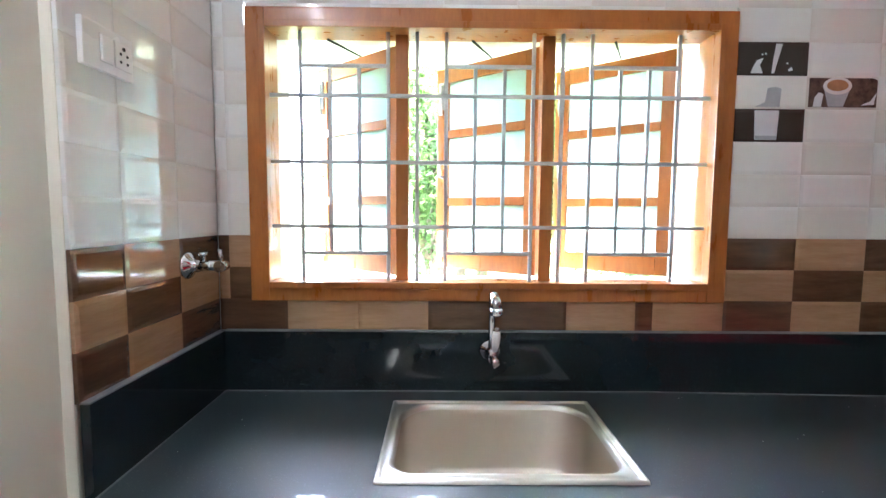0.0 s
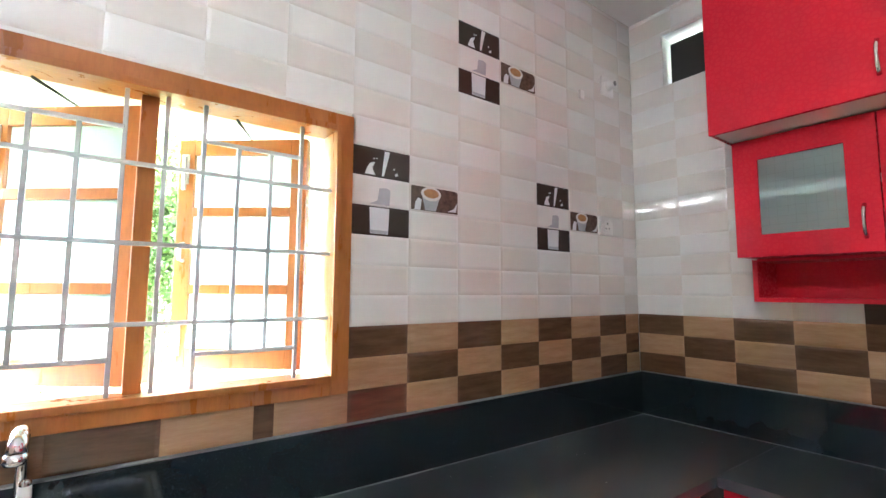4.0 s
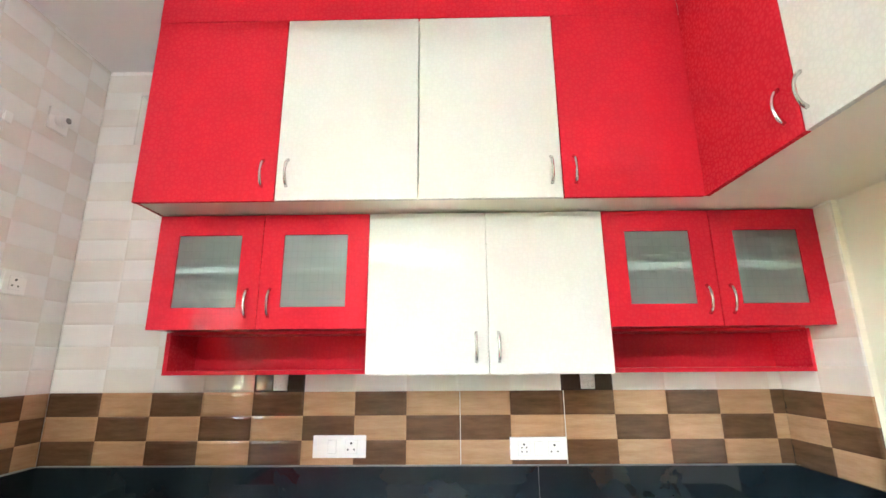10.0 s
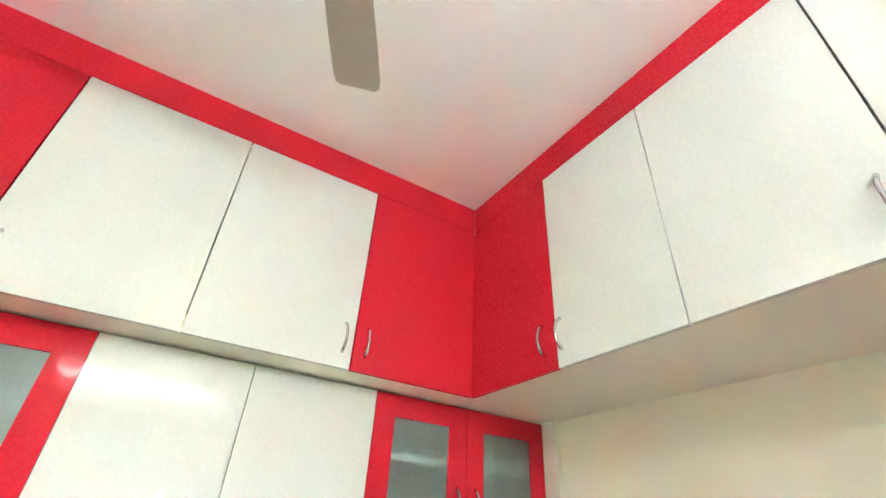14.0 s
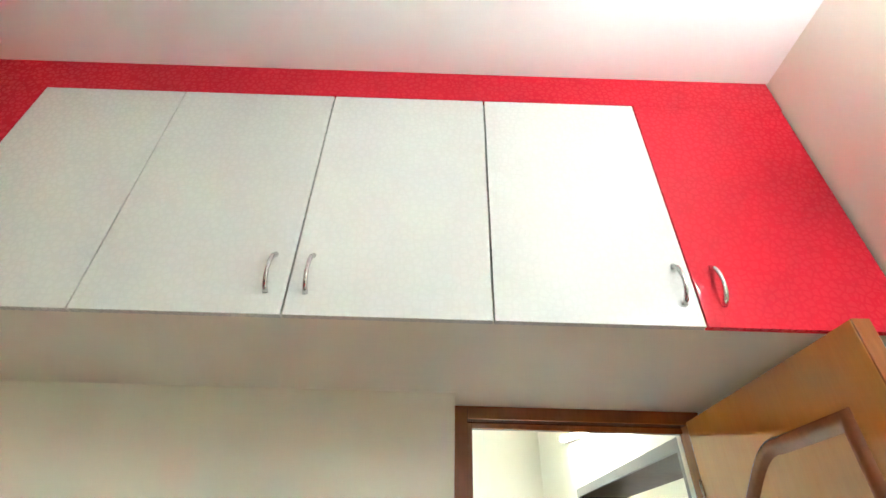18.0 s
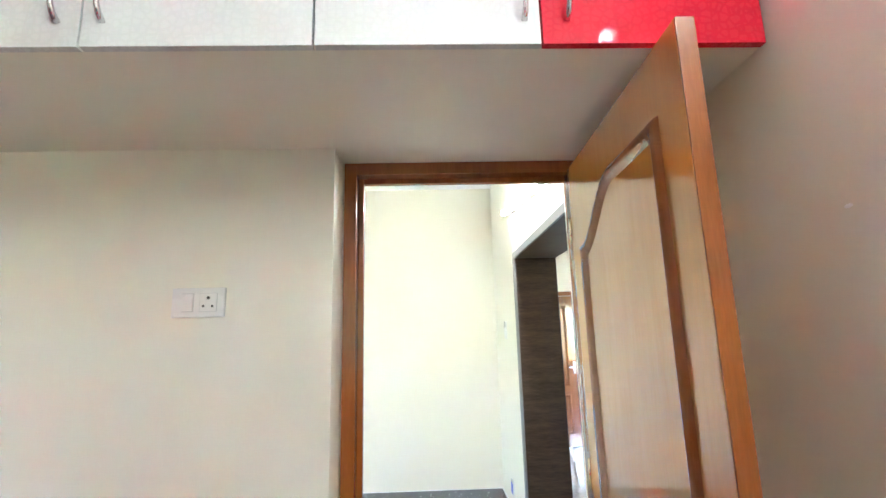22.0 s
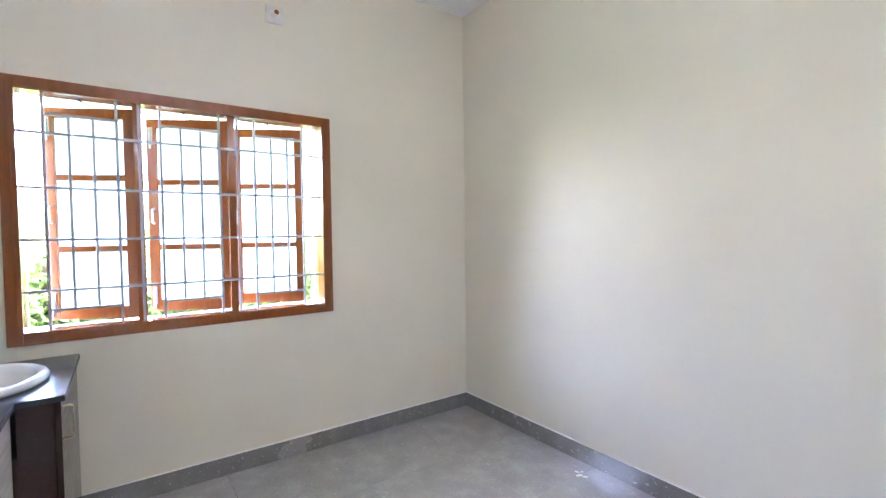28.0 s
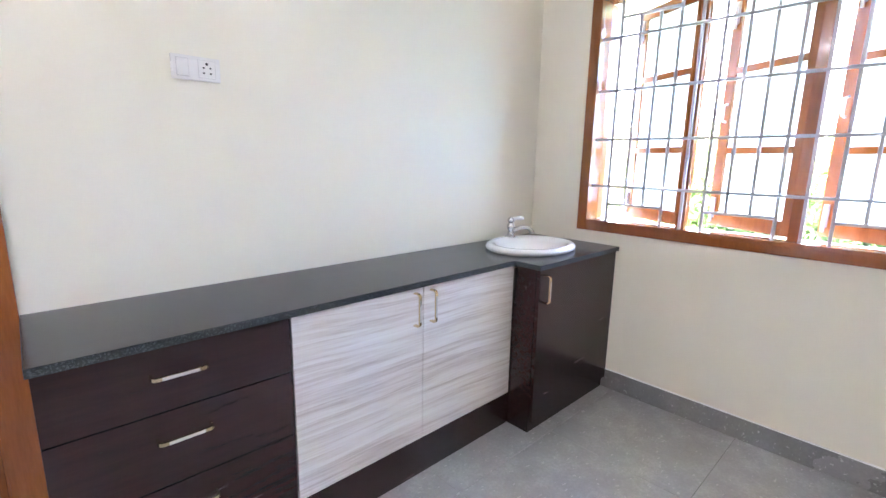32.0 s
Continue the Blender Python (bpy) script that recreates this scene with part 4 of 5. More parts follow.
def tube_light(wall, at, glow, label, lean=0.0):
    """lean: degrees by which the end at the right hangs lower."""
    t = new("tube_light")
    t.matrix_world = face(wall, at) @ pose(0, 0, 0, 0, lean, 0)
    tagged(t, label, "tube light", "tube lights")
    part("batten", box((-0.61, -0.035, -0.018), (0.61, 0, 0.02), 0.003), M_PLASTIC, t)
    part("tube", tube([(-0.59, -0.052, 0), (0.59, -0.052, 0)], 0.013, 12), glow, t, "glowing fluorescent tube")
    for s in (-1, 1):
        part("end_cap", box((s * 0.60 - 0.012, -0.07, -0.02), (s * 0.60 + 0.012, -0.001, 0.02), 0.003), M_PLASTIC, t)


tube_light("w", (KW + 0.018, 0.48, 2.59), M_TUBE, "lit white tube light high on the kitchen wall", -1.5)
tube_light("w", (DW, -2.74, 2.395), M_TUBE_D, "lit white tube light mounted askew above the opening", 7.0)

def ceiling_fan(at, first):
    t = thing("ceiling_fan", "pale brown ceiling fan with three blades", "fan", at, group="ceiling fans")
    part("motor", lathe([(0, -0.07), (0.05, -0.068), (0.10, -0.045), (0.118, -0.01), (0.118, 0.02), (0.09, 0.05), (0.03, 0.065), (0, 0.065)], 32), M_FAN, t)
    part("rod", tube([(0, 0, 0.05), (0, 0, 0.25)], 0.011, 12), M_FAN, t)
    part("canopy", lathe([(0.012, 0.19), (0.05, 0.21), (0.06, 0.279), (0, 0.279)], 24), M_FAN, t)
    for k in range(3):
        a = first + 120 * k
        bm = bmesh.new()
        prof = [(0.16, 0.052, 0.0), (0.30, 0.060, 0), (0.45, 0.066, 0), (0.57, 0.068, 0), (0.595, 0.064, 0), (0.605, 0.050, 0)]
        top, bot = [], []
        for x, w, _ in prof:
            row = [bm.verts.new((x, v * w, 0.010 * v - 0.004 * abs(v) + 0.004)) for v in (-1, -0.72, 0.55, 1)]
            low = [bm.verts.new((x, v * w, 0.010 * v - 0.004 * abs(v) + 0.001)) for v in (-1, -0.72, 0.55, 1)]
            top.append(row)
            bot.append(low)
        for i in range(len(prof) - 1):
            for j in range(3):
                bm.faces.new((top[i][j], top[i + 1][j], top[i + 1][j + 1], top[i][j + 1]))
                bm.faces.new((bot[i][j], bot[i][j + 1], bot[i + 1][j + 1], bot[i + 1][j]))
        for i in range(len(prof) - 1):
            bm.faces.new((top[i][0], bot[i][0], bot[i + 1][0], top[i + 1][0]))
            bm.faces.new((top[i][3], top[i + 1][3], bot[i + 1][3], bot[i][3]))
        bm.faces.new((*top[-1], *bot[-1][::-1]))
        bm.faces.new((*top[0][::-1], *bot[0]))
        bmesh.ops.recalc_face_normals(bm, faces=bm.faces)
        b = part("blade", bm, M_FAN, t)
        b.matrix_basis = pose(0, 0, 0, 0, 0, a)
        br = part("bracket", boxes(((0.09, -0.022, -0.004), (0.20, 0.022, 0.001)), bevel=0.001), M_FAN, t)
        br.matrix_basis = pose(0, 0, 0, 0, 0, a)


ceiling_fan((1.465, 0.425, 2.75), -27.8)
ceiling_fan((1.49, -2.93, 2.75), -145.0)

# vent fan housing outside the hole
t = thing("vent_cover", "dark board half covering the square vent hole", "vent cover", (3.13, 1.60, VENT[2]))
part("board", box((0, -0.10, 0.0), (0.012, 0.198, 0.235), 0.002), M_SOCKET, t)
part("hood", box((0.235, -0.18, -0.08), (0.245, 0.30, 0.34), 0.002), M_GRILLE, t, "grey outer weather hood")
part("hood", box((0.17, -0.18, 0.34), (0.245, 0.30, 0.35), 0.002), M_GRILLE, t, "grey outer weather hood")


# ---- kitchen door ----
fr = new("door_1")
tagged(fr, "varnished teak door frame with the panelled door standing open", "door", kind="structure")
FY0, FY1 = -1.40, -1.333
fr.matrix_world = pose(0, 0, 0)
part("door_frame", boxes(((DOOR[1] - 0.043, FY0, 0), (DOOR[1], FY1, DOOR[2])), ((DOOR[1] - 0.062, FY0, 0), (DOOR[1] - 0.043, FY1 - 0.045, DOOR[2] - 0.043)), bevel=0.003), M_DARKTEAK, fr)
part("door_frame", box((DOOR[0] + 0.032, FY0, 0), (0.004, FY1, DOOR[2]), 0.003), M_DARKTEAK, fr)
part("door_frame", boxes(((0.004, FY0, DOOR[2] - 0.043), (DOOR[1] - 0.043, FY1, DOOR[2])), ((0.004, FY0, DOOR[2] - 0.062), (DOOR[1] - 0.062, FY1 - 0.045, DOOR[2] - 0.043)), bevel=0.003), M_DARKTEAK, fr)
part("strike_plate", boxes(((DOOR[1] - 0.0445, -1.366, 0.96), (DOOR[1] - 0.0425, -1.342, 1.10)), ((DOOR[1] - 0.0450, -1.360, 1.00), (DOOR[1] - 0.0444, -1.348, 1.05)), bevel=0.0005), M_CHROME, fr)


def panel_outline(w0, w1, z0, z1, rise, n=14):
    """A door panel with an ogee arched head."""
    pts = [(w0, z0), (w1, z0), (w1, z1 + rise)]
    for k in range(n + 1):
        s = k / n
        x = w1 + (w0 - w1) * (0.42 + 0.58 * s)
        pts.append((x, z1 + rise * (0.5 + 0.5 * math.cos(math.pi * s)) + 0.02 * (1 if rise else 0) * math.sin(math.pi * s) * (1 - s)))
    return pts


def moulding(parent, pts, y, material, r=0.011):
    """A raised bead along a closed outline on a door face that lies across local y."""
    bm = bmesh.new()
    n = len(pts)
    cen = Vector((sum(p[0] for p in pts) / n, 0, sum(p[1] for p in pts) / n))
    rows = []
    for k, (x, z) in enumerate(pts):
        a, c = Vector((*pts[k - 1], 0)), Vector((*pts[(k + 1) % n], 0))
        p = Vector((x, z, 0))
        d1, d2 = (p - a).normalized(), (c - p).normalized()
        nv = Vector((-(d1.y + d2.y), d1.x + d2.x, 0)).normalized()
        sc = 1 / max(0.5, nv.dot(Vector((-d1.y, d1.x, 0))))
        nv *= sc
        rows.append([bm.verts.new((x + nv.x * o, y - h, z + nv.y * o)) for o, h in ((-r, 0), (-r * 0.8, 0.008), (-r * 0.3, 0.014), (r * 0.4, 0.009), (r, 0.0))])
    for k in range(n):
        a, b = rows[k], rows[(k + 1) % n]
        for j in range(4):
            f = bm.faces.new((a[j], a[j + 1], b[j + 1], b[j]))
            f.smooth = True
    bmesh.ops.recalc_face_normals(bm, faces=bm.faces)
    return part("moulding", bm, M_DARKTEAK, parent, "dark stained panel moulding")


def door_leaf(parent, m, w, h, skin=M_TEAK):
    leaf = part("door_leaf", box((0, 0, 0), (w, 0.036, h), 0.003), skin, parent, "glossy varnished teak door leaf")
    leaf.matrix_basis = m
    part("lipping", box((w, 0.0005, 0), (w + 0.004, 0.0355, h), 0.001), M_DARKTEAK, leaf, "dark varnished edge lipping")
    s = 0.13
    moulding(leaf, panel_outline(s, w - s + 0.012, 0.80, h - 0.31, 0.15), 0.0, M_DARKTEAK, 0.02)
    moulding(leaf, panel_outline(s, w - s + 0.012, 0.18, 0.66, 0.0), 0.0, M_DARKTEAK, 0.02)
    return leaf


# hinge at the west jamb, swung into the kitchen; local x runs from hinge to free edge, local -y faces into the room
leaf = door_leaf(fr, pose(0.010, -1.330, 0.008, 0, 0, 87.4), 0.773, 2.076)
part("door_handle", lathe([(0, 0), (0.020, 0), (0.021, 0.003), (0.010, 0.006), (0.009, 0.014), (0.015, 0.018), (0.017, 0.024), (0.012, 0.029), (0, 0.030)], 24, m=pose(0.742, 0.0, 1.10, 90)), M_CHROME, leaf, "small round chrome door knob")
for z in (0.25, 1.05, 1.82):
    part("hinge", tube([(0.012, -1.331, z), (0.012, -1.331, z + 0.09)], 0.005, 8), M_BRASS, fr)
part("architrave", box((DOOR[1] - 0.033, DN - 0.012, 0), (0.827, FY0 - 0.001, DOOR[2] + 0.04), 0.003), M_DARKTEAK, fr)
part("architrave", box((DOOR[0] - 0.05, DN - 0.012, 0), (-0.03, DN - 0.0005, DOOR[2] + 0.04), 0.003), M_DARKTEAK, fr)
part("architrave", box((-0.03, DN - 0.012, DOOR[2] - 0.04), (DOOR[1] - 0.033, FY0 - 0.001, DOOR[2] + 0.04), 0.003), M_DARKTEAK, fr)

# living room door, far
fr2 = new("door_2")
tagged(fr2, "varnished teak panelled door in the living room", "door", kind="structure")
fr2.matrix_world = pose(-0.70, -6.25, 0, 0, 0, 180)
part("door_frame", boxes(((0, -0.03, 0), (0.06, 0.0, 2.08)), ((0.81, -0.03, 0), (0.87, 0.0, 2.08)), ((0.06, -0.03, 2.02), (0.81, 0.0, 2.08)), bevel=0.004), M_DARKTEAK, fr2)
door_leaf(fr2, pose(0.062, -0.02, 0.006), 0.741, 2.01, M_DARKTEAK)
part("door_handle", boxes(((0.755, -0.035, 0.95), (0.795, -0.020, 1.12)), ((0.69, -0.075, 1.03), (0.785, -0.06, 1.05)), bevel=0.003), M_CHROME, fr2)

# arch lining
ar = thing("arch_lining", "dark wenge laminate lining of the wide opening", "lining", (0, 0, 0))
A0, A1, AZ = ARCH
part("jamb", box((DW - 0.309, A0, 0), (DW + 0.0, A0 + 0.020, AZ), 0.001), M_WENGE_V, ar)
part("jamb", box((DW - 0.309, A1 - 0.020, 0), (DW + 0.0, A1, AZ), 0.001), M_WENGE_V, ar)
part("head", box((DW - 0.309, A0 + 0.020, AZ - 0.020), (DW + 0.0, A1 - 0.020, AZ), 0.001), M_WENGE_V, ar)
for lo, hi in (((DW, A0 - 0.028, 0), (DW + 0.014, A0 + 0.022, AZ + 0.028)), ((DW, A1 - 0.022, 0), (DW + 0.014, A1 + 0.035, AZ + 0.028)), ((DW, A0 + 0.022, AZ - 0.022), (DW + 0.014, A1 - 0.022, AZ + 0.028))):
    part("edge_trim", box(lo, hi, 0.002), M_GREYTRIM, ar, "grey edge trim")

# ---- dining counter ----
CY, SYF, CZ = -1.875, -2.008, 0.80
t = thing("dining_counter", "dark grey granite worktop along the dining wall", "counter", (0, 0, 0))


def holed_slab(x0, y0, x1, y1, z0, z1, cx, cy, ra, rb, n=48):
    """A slab with an oval hole, with a narrower run joined at its west end."""
    bm = bmesh.new()
    angs = sorted([2 * math.pi * k / n for k in range(n)] + [math.atan2(y - cy, x - cx) % (2 * math.pi) for x in (x0, x1) for y in (y0, y1)])
    loops = []
    for z in (z1, z0):
        outer, inner = [], []
        for a in angs:
            c, s = math.cos(a), math.sin(a)
            k = min(((x1 - cx) / c if c > 1e-9 else (x0 - cx) / c if c < -1e-9 else 1e9), ((y1 - cy) / s if s > 1e-9 else (y0 - cy) / s if s < -1e-9 else 1e9))
            outer.append(bm.verts.new((cx + c * k, cy + s * k, z)))
            inner.append(bm.verts.new((cx + c * ra, cy + s * rb, z)))
        loops += [outer, inner]
    to, ti, bo, bi = loops
    for k in range(len(angs)):
        m = (k + 1) % len(angs)
        for q in ((to[k], to[m], ti[m], ti[k]), (bo[k], bi[k], bi[m], bo[m]), (to[k], bo[k], bo[m], to[m]), (ti[k], ti[m], bi[m], bi[k])):
            bm.faces.new(q)
    block(bm, (0.828, CY - 0.012, z0), (x0, y1, z1))
    bmesh.ops.recalc_face_normals(bm, faces=bm.faces)
    return bm


part("slab", holed_slab(2.44, SYF - 0.012, DE - 0.004, DN, CZ - 0.022, CZ, 2.745, -1.745, 0.236, 0.188), M_GRANITE_G, t)

for lo, hi in (((0.8285, CY - 0.0136, CZ - 0.0215), (2.4385, CY - 0.0116, CZ - 0.002)), ((2.4386, SYF - 0.0136, CZ - 0.0215), (DE - 0.0045, SYF - 0.0116, CZ - 0.002)),
               ((2.4386, SYF - 0.0115, CZ - 0.0215), (2.4404, CY - 0.0137, CZ - 0.002)), ((0.8266, CY - 0.0115, CZ - 0.0215), (0.8284, DN - 0.014, CZ - 0.002))):
    part("edge", box(lo, hi, 0), M_GRANITE_EDGE, t, "rough speckled granite edge")


def square_handle(parent, a, b, out=0.030, width=0.011, thick=0.0055):
    """A flat bar bent square with rounded corners from a to b, standing out along -y, with a satin grip laid on its face."""
    a, b = Vector(a), Vector(b)
    along, o = (b - a).normalized(), Vector((0, -1, 0))
    side, run, r = along.cross(o), (b - a).length, 0.011
    path = [(0, 0)] + [(r - r * math.cos(q), out - r + r * math.sin(q)) for q in (0, 0.52, 1.05, math.pi / 2)]
    path += [(run - x, y) for x, y in reversed(path)]
    bm = bmesh.new()
    rings = []
    for k, (x, y) in enumerate(path):
        p, q = path[max(0, k - 1)], path[min(len(path) - 1, k + 1)]
        tx, ty = q[0] - p[0], q[1] - p[1]
        l = math.hypot(tx, ty)
        nx, ny = -ty / l * thick / 2, tx / l * thick / 2
        w = width / 2 * (1.25 if k in (0, len(path) - 1) else 1.0)
        rings.append([bm.verts.new(a + along * (x + nx * i) + o * (y + ny * i) + side * w * j) for i, j in ((-1, -1), (1, -0.8), (1, 0.8), (-1, 1))])
    for u, v in zip(rings, rings[1:]):
        for k in range(4):
            bm.faces.new((u[k], u[(k + 1) % 4], v[(k + 1) % 4], v[k]))
    bm.faces.new(rings[0])
    bm.faces.new(rings[-1][::-1])
    bmesh.ops.recalc_face_normals(bm, faces=bm.faces)
    h = part("handle", bm, M_BRASS, parent, "pale gold bent bar handle")
    m = (a + b) / 2 + o * (out + thick / 2 + 0.0002)
    h2 = (run / 2 - 0.020) * along + side * width * 0.36
    lo, hi = m - h2, m + h2 + o * 0.0009
    part("grip", box([min(p, q) for p, q in zip(lo, hi)], [max(p, q) for p, q in zip(lo, hi)], 0.0003), M_SATIN, parent, "satin silver inlay of the handle")
    return h


t = thing("drawer_unit", "dark wenge laminate unit with three drawers", "drawer unit", (0.846, CY, 0))
W = 1.402 - 0.846
part("body", boxes(((0, 0.019, 0.02), (W - 0.001, -CY + DN - 0.001, CZ - 0.024)), ((0, 0.002, 0.0), (W - 0.001, 0.30, 0.02))), M_WENGE, t)
for a, b in ((0.607, 0.775), (0.402, 0.604), (0.20, 0.399)):
    d = part("drawer", box((-0.013, 0, a), (W - 0.003, 0.018, b), 0.0015), M_WENGE, t)
    square_handle(d, (0.197, 0, b - 0.068), (0.320, 0, b - 0.068))
part("plinth", box((-0.013, 0.004, 0), (W - 0.003, 0.018, 0.196), 0.001), M_WENGE, t)
part("end_panel", box((-0.012, 0.019, 0.0), (-0.001, -CY + DN - 0.001, CZ - 0.024), 0.001), M_CARCASS, t, "pale laminate end panel")
t = thing("dining_cabinet", "pale streaked laminate double-door cabinet with a dark plinth", "cabinet", (1.403, CY, 0))
W = 2.45 - 1.403
part("body", boxes(((0, 0.02, 0.02), (W - 0.002, -CY + DN - 0.001, CZ - 0.024))), M_WENGE, t)
part("plinth", box((0, 0.006, 0), (W - 0.002, 0.019, 0.155), 0.001), M_WENGE, t, "dark wenge plinth")
for a, b, hx in ((0.001, 0.509, 0.470), (0.512, W - 0.003, 0.548)):
    d = part("door", box((a, 0, 0.16), (b, 0.018, 0.775), 0.0015), M_ZEBRA, t)
    square_handle(d, (hx, 0, 0.635), (hx, 0, 0.758))
t = thing("basin_cabinet", "dark wenge laminate cabinet under the wash basin", "cabinet", (2.455, SYF, 0))
W = DE - 0.006 - 2.455
part("body", boxes(((0, 0.019, 0.0), (W, 0.12, CZ - 0.024)), ((0.0, 0.12, 0.0), (W, -SYF + DN - 0.001, 0.60))), M_WENGE, t)
d = part("door", box((0.002, 0, 0.06), (W - 0.002, 0.018, 0.775), 0.0015), M_WENGE, t)
square_handle(d, (0.04, 0, 0.625), (0.04, 0, 0.748))

t = thing("wash_basin", "white oval ceramic wash basin set in the granite top", "basin", (2.745, -1.745, CZ))
part("bowl", lathe([(0.245, 0.0), (0.256, 0.006), (0.258, 0.016), (0.250, 0.026), (0.236, 0.031), (0.216, 0.030), (0.204, 0.022), (0.192, 0.002), (0.165, -0.05), (0.11, -0.085), (0.03, -0.095), (0, -0.096)], 48, sx=1.0, sy=0.80), M_CERAMIC, t)
part("drain", lathe([(0, 0.004), (0.018, 0.004), (0.022, 0)], 16, m=Matrix.Translation((0, 0, -0.0955))), M_CHROME, t, "chrome drain")
t = thing("basin_tap", "chrome pillar tap with a lever on the basin", "tap", (2.802, -1.567, CZ + 0.026))
part("body", lathe([(0, 0), (0.029, 0), (0.029, 0.005), (0.019, 0.012), (0.0155, 0.030), (0.0165, 0.044), (0.022, 0.050), (0.022, 0.064), (0.0165, 0.070), (0.015, 0.080), (0.0, 0.081)], 24), M_CHROME, t)
part("cap", lathe([(0.0, 0.030), (0.006, 0.029), (0.015, 0.022), (0.020, 0.012), (0.019, 0.004), (0.012, 0.0), (0, 0)], 20, m=Matrix.Translation((0, 0, 0.0815))), M_CHROME, t)
part("spout", tube([(0.004, -0.012, 0.034), (0.014, -0.034, 0.050), (0.030, -0.060, 0.060), (0.046, -0.084, 0.056), (0.055, -0.098, 0.040), (0.057, -0.102, 0.026)], [0.013, 0.012, 0.0115, 0.012, 0.0135, 0.0145], 14), M_CHROME, t)
part("lever", tube([(0.012, 0, 0.096), (0.034, -0.008, 0.098), (0.058, -0.015, 0.100), (0.080, -0.021, 0.099)], [0.007, 0.0085, 0.011, 0.008], 12), M_PLASTIC, t, "ivory white tap lever")

rnd = random.Random(12)
t = thing("paint_smudge", "small whitish paint flakes on the floor near the skirting", "paint flakes", (1.95, -4.26, 0))
for dx, dy, w in ((-0.03, 0.0, 0.018), (0.0, 0.012, 0.022), (0.03, -0.006, 0.014), (0.015, -0.03, 0.009)):
    bm = lathe([(0, 0.0012), (w * 0.8, 0.001), (w, 0)], 9, m=pose(dx, dy, 0, 0, 0, rnd.uniform(0, 90)), sy=0.45)
    for v in bm.verts:
        v.co.xy += Vector((rnd.uniform(-0.003, 0.003), rnd.uniform(-0.003, 0.003)))
    part("flake", bm, M_CARCASS, t)

# ---- outside ----
def ground_mat():
    m, nt, b = nodes_of("ground_soil_and_grass")
    v = coords(nt)
    a, c = noise_of(nt, v, 0.35, 5.0), noise_of(nt, v, 9.0, 6.0, 0.7)
    mix = nt.nodes.new("ShaderNodeMath")
    mix.operation = "MULTIPLY_ADD"
    nt.links.new(c, mix.inputs[0])
    mix.inputs[1].default_value = 0.5
    nt.links.new(a, mix.inputs[2])
    nt.links.new(ramp(nt, mix.outputs[0], [(0.56, (0.11, 0.07, 0.04)), (0.66, (0.07, 0.07, 0.03)), (0.78, (0.035, 0.07, 0.015))]), b.inputs["Base Color"])
    b.inputs["Roughness"].default_value = 0.95
    bumped(nt, b, c, 0.6, 0.03)
    return m


M_GROUND = ground_mat()
bm = bmesh.new()
N = 60
gv = [[bm.verts.new((math.copysign(abs(i / N * 2 - 1) ** 2.2 * 900, i - N / 2), math.copysign(abs(j / N * 2 - 1) ** 2.2 * 900, j - N / 2), -0.45 + (0.12 * noise.noise((i * 0.7, j * 0.7, 0))))) for j in range(N + 1)] for i in range(N + 1)]
for i in range(N):
    for j in range(N):
        bm.faces.new((gv[i][j], gv[i + 1][j], gv[i + 1][j + 1], gv[i][j + 1]))
structure("ground", bm, M_GROUND, "bare soil and grass round the house", "ground")
structure("plinth_outside", boxes(((-5.3, -6.7, -0.6), (3.42, 2.26, -0.12))), M_OUTER, "plastered house plinth", "plinth")
structure("sunshade_north", box((-0.6, KNO, 2.13), (2.0, 2.63, 2.20), 0.01), M_OUTER, "white concrete sunshade over the kitchen window", "sunshade")
structure("sunshade_east", box((DEO, -3.9, 2.13), (3.80, -1.2, 2.20), 0.01), M_OUTER, "white concrete sunshade over the dining window", "sunshade")


def tree(at, height, crown, seed, leaves=14000, leaf=1.0, label="leafy green tree beyond the window"):
    rnd = random.Random(seed)
    t = thing("tree", label, "tree", at, group="garden trees")
    bm = bmesh.new()
    tips = []
    base = Vector((0, 0, 0))
    topp = Vector((rnd.uniform(-0.3, 0.3), rnd.uniform(-0.3, 0.3), height * 0.75))
    tube([base, base.lerp(topp, 0.4) + Vector((0.12, 0.05, 0)), topp], [0.14, 0.09, 0.03], 8, bm)
    for k in range(11):
        s = base.lerp(topp, rnd.uniform(0.3, 0.95))
        a = rnd.uniform(0, 6.28)
        e = s + Vector((math.cos(a) * crown * rnd.uniform(0.4, 1), math.sin(a) * crown * rnd.uniform(0.4, 1), rnd.uniform(0.2, 0.35) * height))
        tube([s, s.lerp(e, 0.5) + Vector((0, 0, 0.1)), e], [0.045, 0.03, 0.01], 6, bm)
        tips += [s.lerp(e, q) for q in (0.45, 0.7, 1.0)]
    tips += [topp]
    part("trunk", bm, M_BARK, t, "brown trunk and limbs")
    verts, faces = [], []
    for k in range(leaves):
        c = rnd.choice(tips) + Vector((rnd.gauss(0, 0.38), rnd.gauss(0, 0.38), rnd.gauss(-0.1, 0.36)))
        l, w = rnd.uniform(0.03, 0.06) * leaf, rnd.uniform(0.013, 0.025) * leaf
        q = Euler((rnd.uniform(-0.9, 0.9), rnd.uniform(-0.9, 0.9), rnd.uniform(0, 6.28))).to_matrix()
        i = len(verts)
        verts += [c + q @ Vector(p) for p in ((-l, 0, 0), (0, -w, 0.02), (l, 0, -0.03), (0, w, 0.02))]
        faces.append((i, i + 1, i + 2, i + 3))
    me = bpy.data.meshes.new("crown")
    me.from_pydata(verts, [], faces)
    me.materials.append(M_LEAF)
    c = new("crown", me)
    c.parent = t


